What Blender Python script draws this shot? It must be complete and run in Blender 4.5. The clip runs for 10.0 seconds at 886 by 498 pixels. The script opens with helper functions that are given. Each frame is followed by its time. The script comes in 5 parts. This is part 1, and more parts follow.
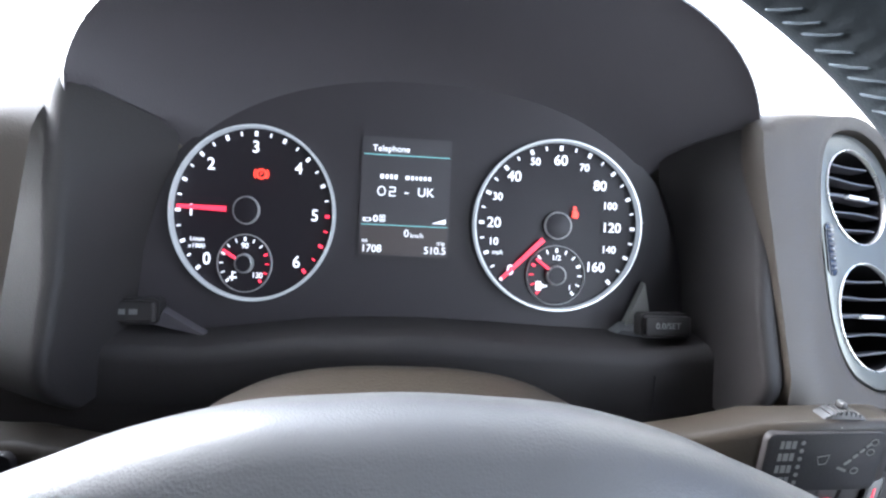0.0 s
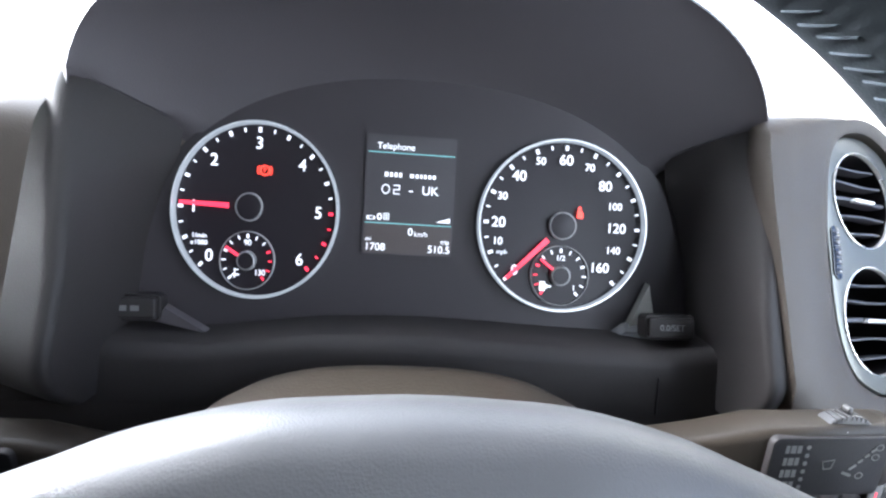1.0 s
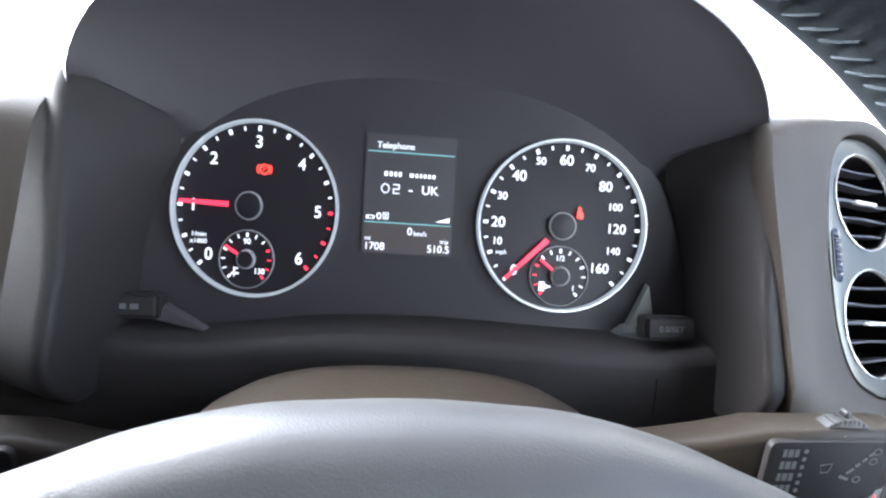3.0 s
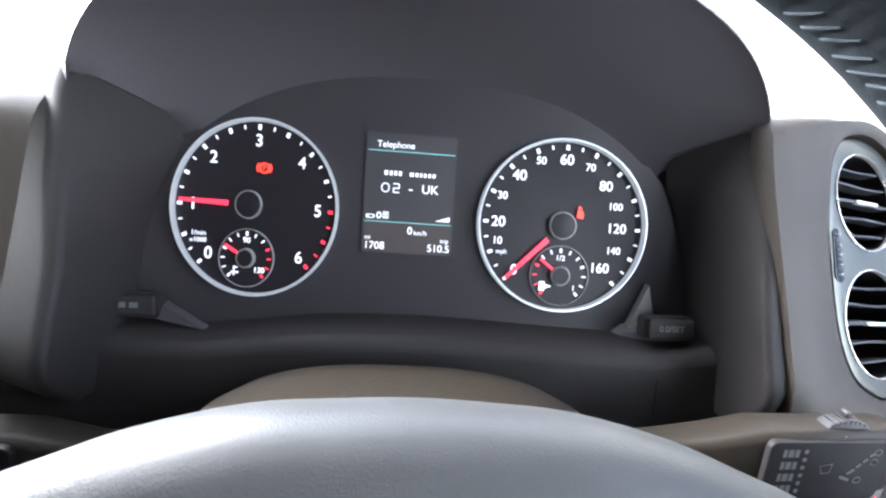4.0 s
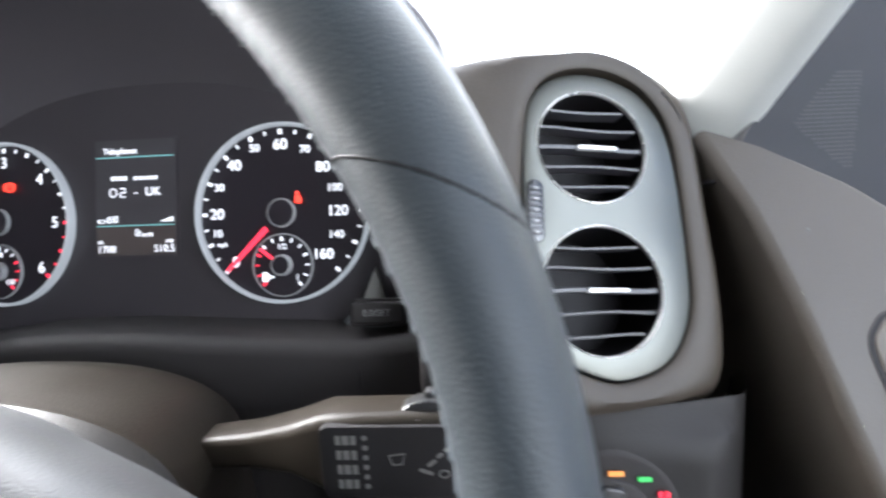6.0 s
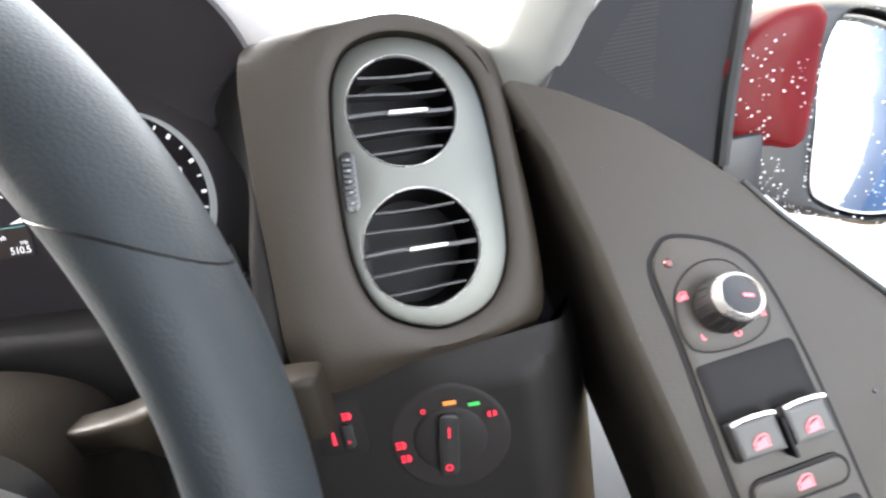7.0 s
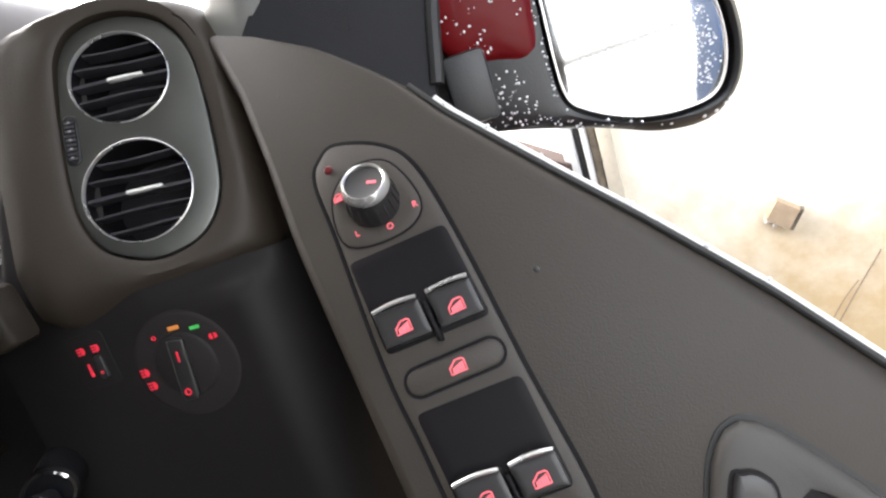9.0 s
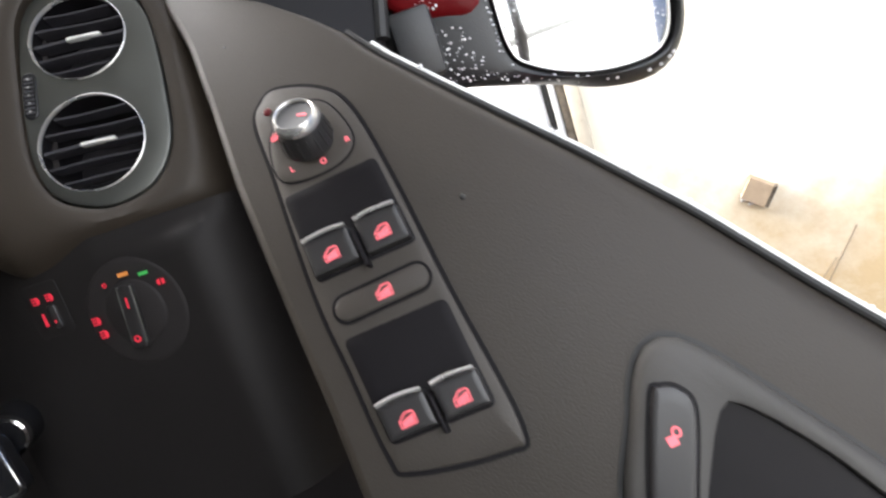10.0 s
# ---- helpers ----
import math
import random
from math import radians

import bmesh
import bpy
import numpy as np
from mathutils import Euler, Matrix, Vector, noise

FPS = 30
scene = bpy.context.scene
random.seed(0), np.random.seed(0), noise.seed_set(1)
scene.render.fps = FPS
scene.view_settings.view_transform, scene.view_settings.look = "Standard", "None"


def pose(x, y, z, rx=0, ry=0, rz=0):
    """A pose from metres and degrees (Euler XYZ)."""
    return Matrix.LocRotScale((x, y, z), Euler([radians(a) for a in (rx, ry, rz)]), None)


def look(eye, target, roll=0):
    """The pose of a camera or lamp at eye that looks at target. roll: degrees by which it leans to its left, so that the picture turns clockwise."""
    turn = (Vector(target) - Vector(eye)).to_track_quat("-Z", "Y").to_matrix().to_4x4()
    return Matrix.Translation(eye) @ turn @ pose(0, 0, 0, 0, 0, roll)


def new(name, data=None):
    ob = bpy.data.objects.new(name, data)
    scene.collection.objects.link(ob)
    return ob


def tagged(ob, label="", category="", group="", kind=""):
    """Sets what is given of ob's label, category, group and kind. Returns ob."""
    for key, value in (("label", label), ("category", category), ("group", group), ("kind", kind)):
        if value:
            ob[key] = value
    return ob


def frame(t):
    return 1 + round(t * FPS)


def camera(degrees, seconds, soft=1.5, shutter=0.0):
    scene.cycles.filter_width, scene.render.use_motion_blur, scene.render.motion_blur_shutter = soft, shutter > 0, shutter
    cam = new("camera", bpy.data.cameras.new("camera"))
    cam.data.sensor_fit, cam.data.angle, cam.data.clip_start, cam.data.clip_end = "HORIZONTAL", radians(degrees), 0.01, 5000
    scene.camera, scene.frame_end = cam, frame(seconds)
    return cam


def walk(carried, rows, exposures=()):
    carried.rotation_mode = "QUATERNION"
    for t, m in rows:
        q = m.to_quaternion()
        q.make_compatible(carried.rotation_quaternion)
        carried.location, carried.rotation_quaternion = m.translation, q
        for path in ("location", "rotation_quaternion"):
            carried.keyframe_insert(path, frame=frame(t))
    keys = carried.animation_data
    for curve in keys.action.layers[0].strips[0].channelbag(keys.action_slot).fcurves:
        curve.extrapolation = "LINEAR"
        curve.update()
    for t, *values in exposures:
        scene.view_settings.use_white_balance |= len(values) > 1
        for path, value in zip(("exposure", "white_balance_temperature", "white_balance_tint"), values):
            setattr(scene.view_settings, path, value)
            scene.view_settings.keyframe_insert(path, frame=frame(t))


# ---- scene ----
cam = camera(82.8, 10.0, soft=2.3, shutter=0.4)
PATH = [
    (0, (-0.0112, 0.0029, 1.1053), (0.0164, 0.2933, 1.0353), 3.76),
    (0.5, (-0.0148, 0.0061, 1.1076), (0.0140, 0.2956, 1.0342), 4.22),
    (1, (-0.0146, 0.0052, 1.1058), (0.0142, 0.2951, 1.0342), 4.45),
    (1.5, (-0.0135, 0.0055, 1.1074), (0.0148, 0.2951, 1.0344), 4.74),
    (2, (-0.0145, 0.0063, 1.1096), (0.0139, 0.2955, 1.0352), 4.65),
    (2.5, (-0.0130, 0.0058, 1.1090), (0.0146, 0.2951, 1.0347), 4.65),
    (4, (-0.0127, 0.0063, 1.1078), (0.0147, 0.2957, 1.0335), 4.84),
    (4.5, (0.0200, 0.0022, 1.1053), (0.0356, 0.2932, 1.0341), 3.93),
    (4.8, (0.0646, 0.0023, 1.0964), (0.0643, 0.2957, 1.0338), 2.10),
    (5, (0.0927, 0.0053, 1.0931), (0.0824, 0.2986, 1.0310), 1.23),
    (5.3, (0.1159, 0.0054, 1.0834), (0.0986, 0.3009, 1.0344), 0.56),
    (5.5, (0.1418, 0.0137, 1.0898), (0.1142, 0.3068, 1.0322), -0.31),
    (5.7, (0.1763, 0.0211, 1.0794), (0.1364, 0.3144, 1.0306), -1.13),
    (6.8, (0.2750, 0.0221, 1.1158), (0.2587, 0.2973, 0.9976), -9.11),
    (7, (0.2904, 0.0162, 1.1085), (0.2700, 0.2940, 0.9972), -9.39),
    (7.5, (0.3735, -0.0041, 1.0887), (0.3359, 0.2788, 0.9961), -12.15),
    (8, (0.4443, -0.0014, 1.0439), (0.3883, 0.2803, 0.9574), -15.94),
    (8.5, (0.4767, 0.0022, 1.0291), (0.4101, 0.2819, 0.9435), -17.85),
    (9, (0.4883, -0.0024, 1.0055), (0.4181, 0.2786, 0.9272), -18.60),
    (9.5, (0.4880, -0.0042, 0.9922), (0.4181, 0.2777, 0.9172), -18.60),
    (10, (0.5143, -0.0131, 0.9553), (0.4418, 0.2704, 0.8891), -19.16),
]
walk(cam, [(t, look(eye, target, roll)) for t, eye, target, roll in PATH],
     [(0, 5.25, 5700, 9), (5.7, 5.1, 5950, 9), (7, 4.9, 6450, 9), (8, 4.45, 6500, 10), (9, 3.85, 6600, 11), (10, 3.85, 6600, 11)])

# ---- world, sun, exposure ----
world = bpy.data.worlds.new("sky")
scene.world = world
world.use_nodes = True
wn = world.node_tree
wn.nodes.clear()
sky = wn.nodes.new("ShaderNodeTexSky")
sky.sky_type = "NISHITA"
sky.sun_disc = False
sky.sun_elevation = radians(31)
sky.sun_rotation = radians(290)
sky.dust_density = 4.0
tone = wn.nodes.new("ShaderNodeHueSaturation")
tone.inputs["Saturation"].default_value = 0.2
bg = wn.nodes.new("ShaderNodeBackground")
bg.inputs["Strength"].default_value = 0.15
wout = wn.nodes.new("ShaderNodeOutputWorld")
wn.links.new(sky.outputs[0], tone.inputs["Color"])
wn.links.new(tone.outputs[0], bg.inputs[0])
wn.links.new(bg.outputs[0], wout.inputs[0])
sun = new("sun", bpy.data.lights.new("sun", "SUN"))
sun.data.energy = 0.5
sun.data.angle = radians(25)
sun.data.color = (1.0, 0.93, 0.84)
sun.matrix_world = look((-3.0, 1.0, 2.75), (0, 0, 0.9))

# ---- materials ----
def material(name, color, rough=0.5, metal=0.0, grain=0.0, grain_size=0.001, mottle=0.12, mottle_size=0.03, coat=0.0, glow=None, glow_strength=1.0):
    """Principled surface with colour mottling at one scale and relief at another."""
    m = bpy.data.materials.new(name)
    m.use_nodes = True
    nt = m.node_tree
    p = nt.nodes["Principled BSDF"]
    p.inputs["Roughness"].default_value = rough
    p.inputs["Metallic"].default_value = metal
    p.inputs["Coat Weight"].default_value = coat
    co = nt.nodes.new("ShaderNodeTexCoord")
    n1 = nt.nodes.new("ShaderNodeTexNoise")
    n1.inputs["Scale"].default_value = 1.0 / mottle_size
    n1.inputs["Detail"].default_value = 4.0
    nt.links.new(co.outputs["Object"], n1.inputs["Vector"])
    ramp = nt.nodes.new("ShaderNodeMapRange")
    ramp.inputs["To Min"].default_value = 1.0 - mottle
    ramp.inputs["To Max"].default_value = 1.0 + mottle
    nt.links.new(n1.outputs["Fac"], ramp.inputs["Value"])
    mix = nt.nodes.new("ShaderNodeMix")
    mix.data_type = "RGBA"
    mix.blend_type = "MULTIPLY"
    mix.inputs["Factor"].default_value = 1.0
    mix.inputs[6].default_value = (*color, 1)
    nt.links.new(ramp.outputs[0], mix.inputs[7])
    nt.links.new(mix.outputs[2], p.inputs["Base Color"])
    rr = nt.nodes.new("ShaderNodeMapRange")
    rr.inputs["To Min"].default_value = max(0.02, rough - 0.08)
    rr.inputs["To Max"].default_value = min(1.0, rough + 0.08)
    nt.links.new(n1.outputs["Fac"], rr.inputs["Value"])
    nt.links.new(rr.outputs[0], p.inputs["Roughness"])
    if grain:
        n2 = nt.nodes.new("ShaderNodeTexVoronoi")
        n2.inputs["Scale"].default_value = 1.0 / grain_size
        nt.links.new(co.outputs["Object"], n2.inputs["Vector"])
        b = nt.nodes.new("ShaderNodeBump")
        b.inputs["Strength"].default_value = grain
        b.inputs["Distance"].default_value = grain_size * 0.3
        nt.links.new(n2.outputs["Distance"], b.inputs["Height"])
        nt.links.new(b.outputs[0], p.inputs["Normal"])
    if glow:
        p.inputs["Emission Color"].default_value = (*glow, 1)
        p.inputs["Emission Strength"].default_value = glow_strength
    return m


M_HOOD = material("black_soft_plastic", (0.040, 0.0355, 0.0390), 0.6, grain=0.25, grain_size=0.0009)
M_DASH = material("charcoal_soft_plastic", (0.0262, 0.0196, 0.0136), 0.58, grain=0.3, grain_size=0.0009)
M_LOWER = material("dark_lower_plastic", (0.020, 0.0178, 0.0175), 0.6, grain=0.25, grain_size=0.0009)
M_DOOR = material("warm_grey_door_plastic", (0.034, 0.0285, 0.0230), 0.5, grain=0.35, grain_size=0.0009)
M_FACE = material("smoked_instrument_face", (0.0260, 0.0225, 0.0250), 0.55, mottle=0.05)
M_DIAL = material("black_dial", (0.0115, 0.0090, 0.0118), 0.45, mottle=0.05)
# The bezel ring is no lamp; a faint glow is added to brighten it.
M_RING = material("satin_silver_ring_with_glow", (0.46, 0.465, 0.47), 0.40, metal=0.85, mottle=0.05, glow=(0.8, 0.85, 0.9), glow_strength=0.012)
M_SILVER = material("satin_silver_paint", (0.092, 0.094, 0.086), 0.42, metal=0.8, mottle=0.05)
M_CHROME = material("polished_chrome", (0.85, 0.85, 0.86), 0.08, metal=1.0, mottle=0.03)
M_SLAT = material("black_vent_slat", (0.030, 0.029, 0.034), 0.45)
M_GLOSS = material("gloss_black_plastic", (0.012, 0.012, 0.013), 0.18)
M_SWITCH = material("satin_black_switch", (0.02, 0.019, 0.019), 0.4, grain=0.1, grain_size=0.0008)
M_LEATHER = material("slate_leather", (0.0205, 0.0245, 0.0280), 0.55, grain=0.3, grain_size=0.0012, mottle=0.15)
M_THREAD = material("slate_thread", (0.032, 0.039, 0.046), 0.9)
M_PAD = material("grey_airbag_cover", (0.035, 0.0352, 0.0368), 0.5, grain=0.32, grain_size=0.0008, mottle=0.12)
M_COWL = material("brown_grey_cowl", (0.0165, 0.0130, 0.0096), 0.42, grain=0.3, grain_size=0.001)
M_PILLAR = material("light_grey_pillar_trim", (0.20, 0.20, 0.19), 0.6, grain=0.2, grain_size=0.001)
M_RUBBER = material("black_rubber", (0.015, 0.015, 0.015), 0.6)
M_RED = material("metallic_red_paint", (0.105, 0.0035, 0.005), 0.42, metal=0.0, coat=0.05, mottle=0.06)
M_BLACKSHELL = material("textured_black_shell", (0.02, 0.021, 0.022), 0.45, grain=0.3, grain_size=0.001)
M_HEAD = material("grey_headlining", (0.35, 0.35, 0.34), 0.9)
M_STONE = material("damp_stone_and_block_shade", (0.13, 0.105, 0.075), 0.6, grain=0.6, grain_size=0.006, mottle=0.9, mottle_size=0.010)
M_WALL = material("stained_cream_plaster", (0.90, 0.85, 0.72), 0.9, grain=0.15, grain_size=0.004, mottle=0.10, mottle_size=0.12)
# ochre stains in the plaster; thickening downwards also paints in the light's fall
wt = M_WALL.node_tree
w_co = next(n for n in wt.nodes if n.type == "TEX_COORD")
w_sep = wt.nodes.new("ShaderNodeSeparateXYZ")
w_noise = wt.nodes.new("ShaderNodeTexNoise")
w_noise.inputs["Scale"].default_value = 11.0
w_noise.inputs["Detail"].default_value = 7.0
w_noise.inputs["Roughness"].default_value = 0.65
w_height = wt.nodes.new("ShaderNodeMapRange")
w_height.inputs["From Min"].default_value = 0.06
w_height.inputs["From Max"].default_value = -0.22
w_sum = wt.nodes.new("ShaderNodeMath")
w_sum.operation = "MULTIPLY_ADD"
w_sum.inputs[1].default_value = 0.62
w_ramp = wt.nodes.new("ShaderNodeMapRange")
w_ramp.inputs["From Min"].default_value = 0.55
w_ramp.inputs["From Max"].default_value = 0.92
w_mix = wt.nodes.new("ShaderNodeMix")
w_mix.data_type = "RGBA"
w_mix.inputs[7].default_value = (0.66, 0.50, 0.29, 1)
w_old = next(k for k in wt.links if k.to_socket.name == "Base Color")
wt.links.new(w_old.from_socket, w_mix.inputs[6])
wt.links.new(w_co.outputs["Object"], w_sep.inputs[0])
wt.links.new(w_co.outputs["Object"], w_noise.inputs["Vector"])
wt.links.new(w_sep.outputs["Y"], w_height.inputs["Value"])
wt.links.new(w_height.outputs[0], w_sum.inputs[0])
wt.links.new(w_noise.outputs["Fac"], w_sum.inputs[2])
wt.links.new(w_sum.outputs[0], w_ramp.inputs["Value"])
wt.links.new(w_ramp.outputs[0], w_mix.inputs[0])
wt.links.new(w_mix.outputs[2], wt.nodes["Principled BSDF"].inputs["Base Color"])
M_GROUND = material("pale_wet_concrete", (0.40, 0.39, 0.37), 0.5, grain=0.3, grain_size=0.01, mottle=0.2, mottle_size=0.3)
M_TIMBER = material("brown_weathered_timber", (0.07, 0.042, 0.032), 0.8, mottle=0.3, mottle_size=0.02)
M_POST = material("white_painted_post", (0.7, 0.7, 0.68), 0.6)
M_WHITE = material("white_dial_print", (0.8, 0.8, 0.82), 0.6, mottle=0.02, glow=(0.95, 0.95, 1.0), glow_strength=0.028)
M_LIP = material("bright_satin_metal", (0.80, 0.79, 0.76), 0.30, metal=0.35, mottle=0.04)
M_STALK = material("dark_brown_grey_lever", (0.0175, 0.0138, 0.0102), 0.45, grain=0.2, grain_size=0.0009)
M_PLATE = material("dark_warm_grey_plate", (0.043, 0.037, 0.031), 0.5, grain=0.3, grain_size=0.0009)
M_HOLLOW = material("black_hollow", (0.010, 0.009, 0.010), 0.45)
M_DIMPRINT = material("dim_print", (0.10, 0.10, 0.10), 0.6, mottle=0.02)
M_GREYPRINT = material("grey_print", (0.30, 0.30, 0.30), 0.6, mottle=0.02)
M_REDGLOW = material("red_illumination", (0.5, 0.02, 0.03), 0.5, mottle=0.02, glow=(1.0, 0.035, 0.08), glow_strength=0.055)
M_WARN = material("red_warning_lamp", (0.5, 0.02, 0.02), 0.5, mottle=0.02, glow=(1.0, 0.06, 0.03), glow_strength=0.07)
M_ICON = material("pink_red_backlight", (0.5, 0.1, 0.12), 0.5, mottle=0.02, glow=(1.0, 0.16, 0.2), glow_strength=0.08)
M_AMBER = material("amber_backlight", (0.5, 0.2, 0.05), 0.5, mottle=0.02, glow=(1.0, 0.30, 0.05), glow_strength=0.018)
M_GREEN = material("green_backlight", (0.05, 0.4, 0.1), 0.5, mottle=0.02, glow=(0.1, 0.8, 0.1), glow_strength=0.012)
M_SCREEN = material("dark_display", (0.016, 0.0145, 0.0165), 0.5, mottle=0.05, glow=(0.5, 0.45, 0.5), glow_strength=0.0012)
M_TRIP = material("brownish_display_field", (0.022, 0.018, 0.017), 0.5, mottle=0.05, glow=(0.6, 0.45, 0.42), glow_strength=0.0016)
M_TEAL = material("teal_display_line", (0.1, 0.3, 0.3), 0.5, mottle=0.02, glow=(0.30, 0.62, 0.62), glow_strength=0.03)
# Drops are mostly opaque white, so their sunlit glint is in the colour.
M_WATER = material("whitened_water_drop", (0.9, 0.9, 0.92), 0.05, mottle=0.02)
M_WATER.node_tree.nodes["Principled BSDF"].inputs["Transmission Weight"].default_value = 0.2
M_MIRROR = material("mirror_glass", (0.92, 0.94, 0.95), 0.02, metal=1.0, mottle=0.02)
M_FOOT = material("slate_grey_moulding", (0.055, 0.058, 0.062), 0.5, grain=0.2, grain_size=0.0009)
M_SILL = material("wet_beige_sill", (0.52, 0.47, 0.38), 0.3, mottle=0.15, mottle_size=0.01)
M_BLOCK = material("pale_brown_block", (0.42, 0.32, 0.22), 0.8, mottle=0.25, mottle_size=0.01)
M_SAIL = material("dark_grey_sail_plastic", (0.014, 0.014, 0.0160), 0.65, grain=0.25, grain_size=0.0009)
M_SATIN = material("satin_chrome", (0.66, 0.65, 0.63), 0.28, metal=0.75, mottle=0.04)
M_DIMGLOW = material("dim_red_illumination", (0.4, 0.02, 0.03), 0.5, mottle=0.02, glow=(1.0, 0.035, 0.08), glow_strength=0.038)
M_GREYRING = material("dull_grey_ring", (0.20, 0.20, 0.20), 0.5, mottle=0.05)
M_KNEE = material("dark_knee_panel_plastic", (0.012, 0.0106, 0.0102), 0.6, grain=0.25, grain_size=0.0009)
M_LEVERFACE = material("near_black_lever_face", (0.013, 0.0115, 0.0115), 0.55, grain=0.2, grain_size=0.0009)
M_LEVERPRINT = material("dull_lever_print", (0.10, 0.096, 0.088), 0.6, mottle=0.02)
M_BLUE = material("blue_sheet", (0.006, 0.024, 0.068), 0.85, mottle=0.3, mottle_size=0.2)

# matt, finely grained mouldings throw back little glare
for dull, level in ((M_LOWER, 0.15), (M_DASH, 0.38), (M_DOOR, 0.3), (M_HOLLOW, 0.1), (M_HOOD, 0.4), (M_PLATE, 0.35), (M_COWL, 0.22), (M_STALK, 0.15), (M_LEVERFACE, 0.15), (M_SAIL, 0.2), (M_KNEE, 0.2), (M_PAD, 0.45), (M_RED, 0.12), (M_THREAD, 0.25), (M_FACE, 0.25), (M_DIAL, 0.25), (M_LEATHER, 0.3)):
    dull.node_tree.nodes["Principled BSDF"].inputs["Specular IOR Level"].default_value = level

# ---- building helpers ----
WORLD = {}
I4 = Matrix.Identity(4)


def basis(origin, right, up):
    """A frame: x along right, y along up, z out of the surface."""
    r = Vector(right).normalized()
    n = r.cross(Vector(up)).normalized()
    u = n.cross(r)
    return Matrix(((r.x, u.x, n.x, origin[0]), (r.y, u.y, n.y, origin[1]), (r.z, u.z, n.z, origin[2]), (0, 0, 0, 1)))


def thing(name, at, label, category, group="", kind=""):
    ob = new(name)
    ob.empty_display_size = 0.02
    ob.location = at
    WORLD[ob] = Matrix.Translation(at)
    return tagged(ob, label, category, group, kind)


def part(name, bm, mat, parent=None, label="", m=I4, smooth=True, auto=40):
    me = bpy.data.meshes.new(name)
    bmesh.ops.recalc_face_normals(bm, faces=bm.faces)
    if smooth:
        for f in bm.faces:
            f.smooth = True
        for e in bm.edges:
            if len(e.link_faces) == 2 and e.calc_face_angle(0) > radians(auto):
                e.smooth = False
    bm.to_mesh(me)
    bm.free()
    me.materials.append(mat)
    ob = new(name, me)
    ob.matrix_basis = m
    WORLD[ob] = m
    if parent:
        ob.parent = parent
        ob.matrix_parent_inverse = WORLD[parent].inverted()
    if label:
        ob["label"] = label
    return ob


def spline(pts, n=6, closed=True):
    """Catmull-Rom through points."""
    pts = [Vector(p) for p in pts]
    out = []
    k = len(pts)
    for i in range(k if closed else k - 1):
        if closed:
            a, b, c, d = (pts[(i + j - 1) % k] for j in range(4))
        else:
            a, b, c, d = (pts[min(max(i + j - 1, 0), k - 1)] for j in range(4))
        for s in range(n):
            t = s / n
            out.append(0.5 * (2 * b + (c - a) * t + (2 * a - 5 * b + 4 * c - d) * t * t + (3 * b - a - 3 * c + d) * t ** 3))
    if not closed:
        out.append(pts[-1])
    return out


def interp(x, table):
    if x <= table[0][0]:
        return table[0][1]
    for (a, p), (b, q) in zip(table, table[1:]):
        if x <= b:
            return p + (q - p) * (x - a) / (b - a)
    return table[-1][1]


def rrect(w, h, r, n=5, cx=0, cy=0):
    r = min(r, w / 2 - 1e-5, h / 2 - 1e-5)
    out = []
    for sx, sy, a0 in ((1, 1, 0), (-1, 1, 90), (-1, -1, 180), (1, -1, 270)):
        for i in range(n + 1):
            a = radians(a0 + 90 * i / n)
            out.append((cx + sx * (w / 2 - r) + r * math.cos(a), cy + sy * (h / 2 - r) + r * math.sin(a)))
    return out


def ellipse(a, b, n=48, cx=0, cy=0):
    return [(cx + a * math.cos(2 * math.pi * i / n), cy + b * math.sin(2 * math.pi * i / n)) for i in range(n)]


def inset(poly, d):
    """Moves each point of a closed outline inwards by d."""
    out = []
    k = len(poly)
    area = sum(poly[i][0] * poly[(i + 1) % k][1] - poly[(i + 1) % k][0] * poly[i][1] for i in range(k))
    sg = 1 if area > 0 else -1
    for i in range(k):
        a, b, c = Vector(poly[i - 1][:2]), Vector(poly[i][:2]), Vector(poly[(i + 1) % k][:2])
        t = (c - a)
        if t.length < 1e-9:
            out.append(tuple(b))
            continue
        t.normalize()
        out.append((b.x - sg * t.y * d, b.y + sg * t.x * d))
    return out


def stack(rings, bm=None, cap=(True, True)):
    """Joins closed rings of equal length, each a list of 3D points."""
    bm = bm or bmesh.new()
    vs = [[bm.verts.new(p) for p in ring] for ring in rings]
    k = len(vs[0])
    for a, b in zip(vs, vs[1:]):
        for i in range(k):
            bm.faces.new((a[i], a[(i + 1) % k], b[(i + 1) % k], b[i]))
    if cap[0]:
        bm.faces.new(vs[0])
    if cap[1]:
        bm.faces.new(vs[-1])
    return bm


def slab(poly, z0, z1, bevel=0.0, steps=3, bm=None):
    """An outline pushed from z0 to z1, with its upper edge rounded."""
    rings = [[(x, y, z0) for x, y in poly]]
    if bevel:
        for i in range(steps + 1):
            a = radians(90 * i / steps)
            q = inset(poly, bevel * (1 - math.cos(a)))
            rings.append([(x, y, z1 - bevel + bevel * math.sin(a)) for x, y in q])
    else:
        rings.append([(x, y, z1) for x, y in poly])
    return stack(rings, bm)


def band(outer, inner, z0, z1, bm=None):
    """A frame between two outlines with as many points."""
    bm = bm or bmesh.new()
    rings = [[bm.verts.new((x, y, z)) for x, y in q] for q, z in ((outer, z0), (outer, z1), (inner, z1), (inner, z0))]
    k = len(outer)
    for a, b in zip(rings, rings[1:] + rings[:1]):
        for i in range(k):
            bm.faces.new((a[i], a[(i + 1) % k], b[(i + 1) % k], b[i]))
    return bm


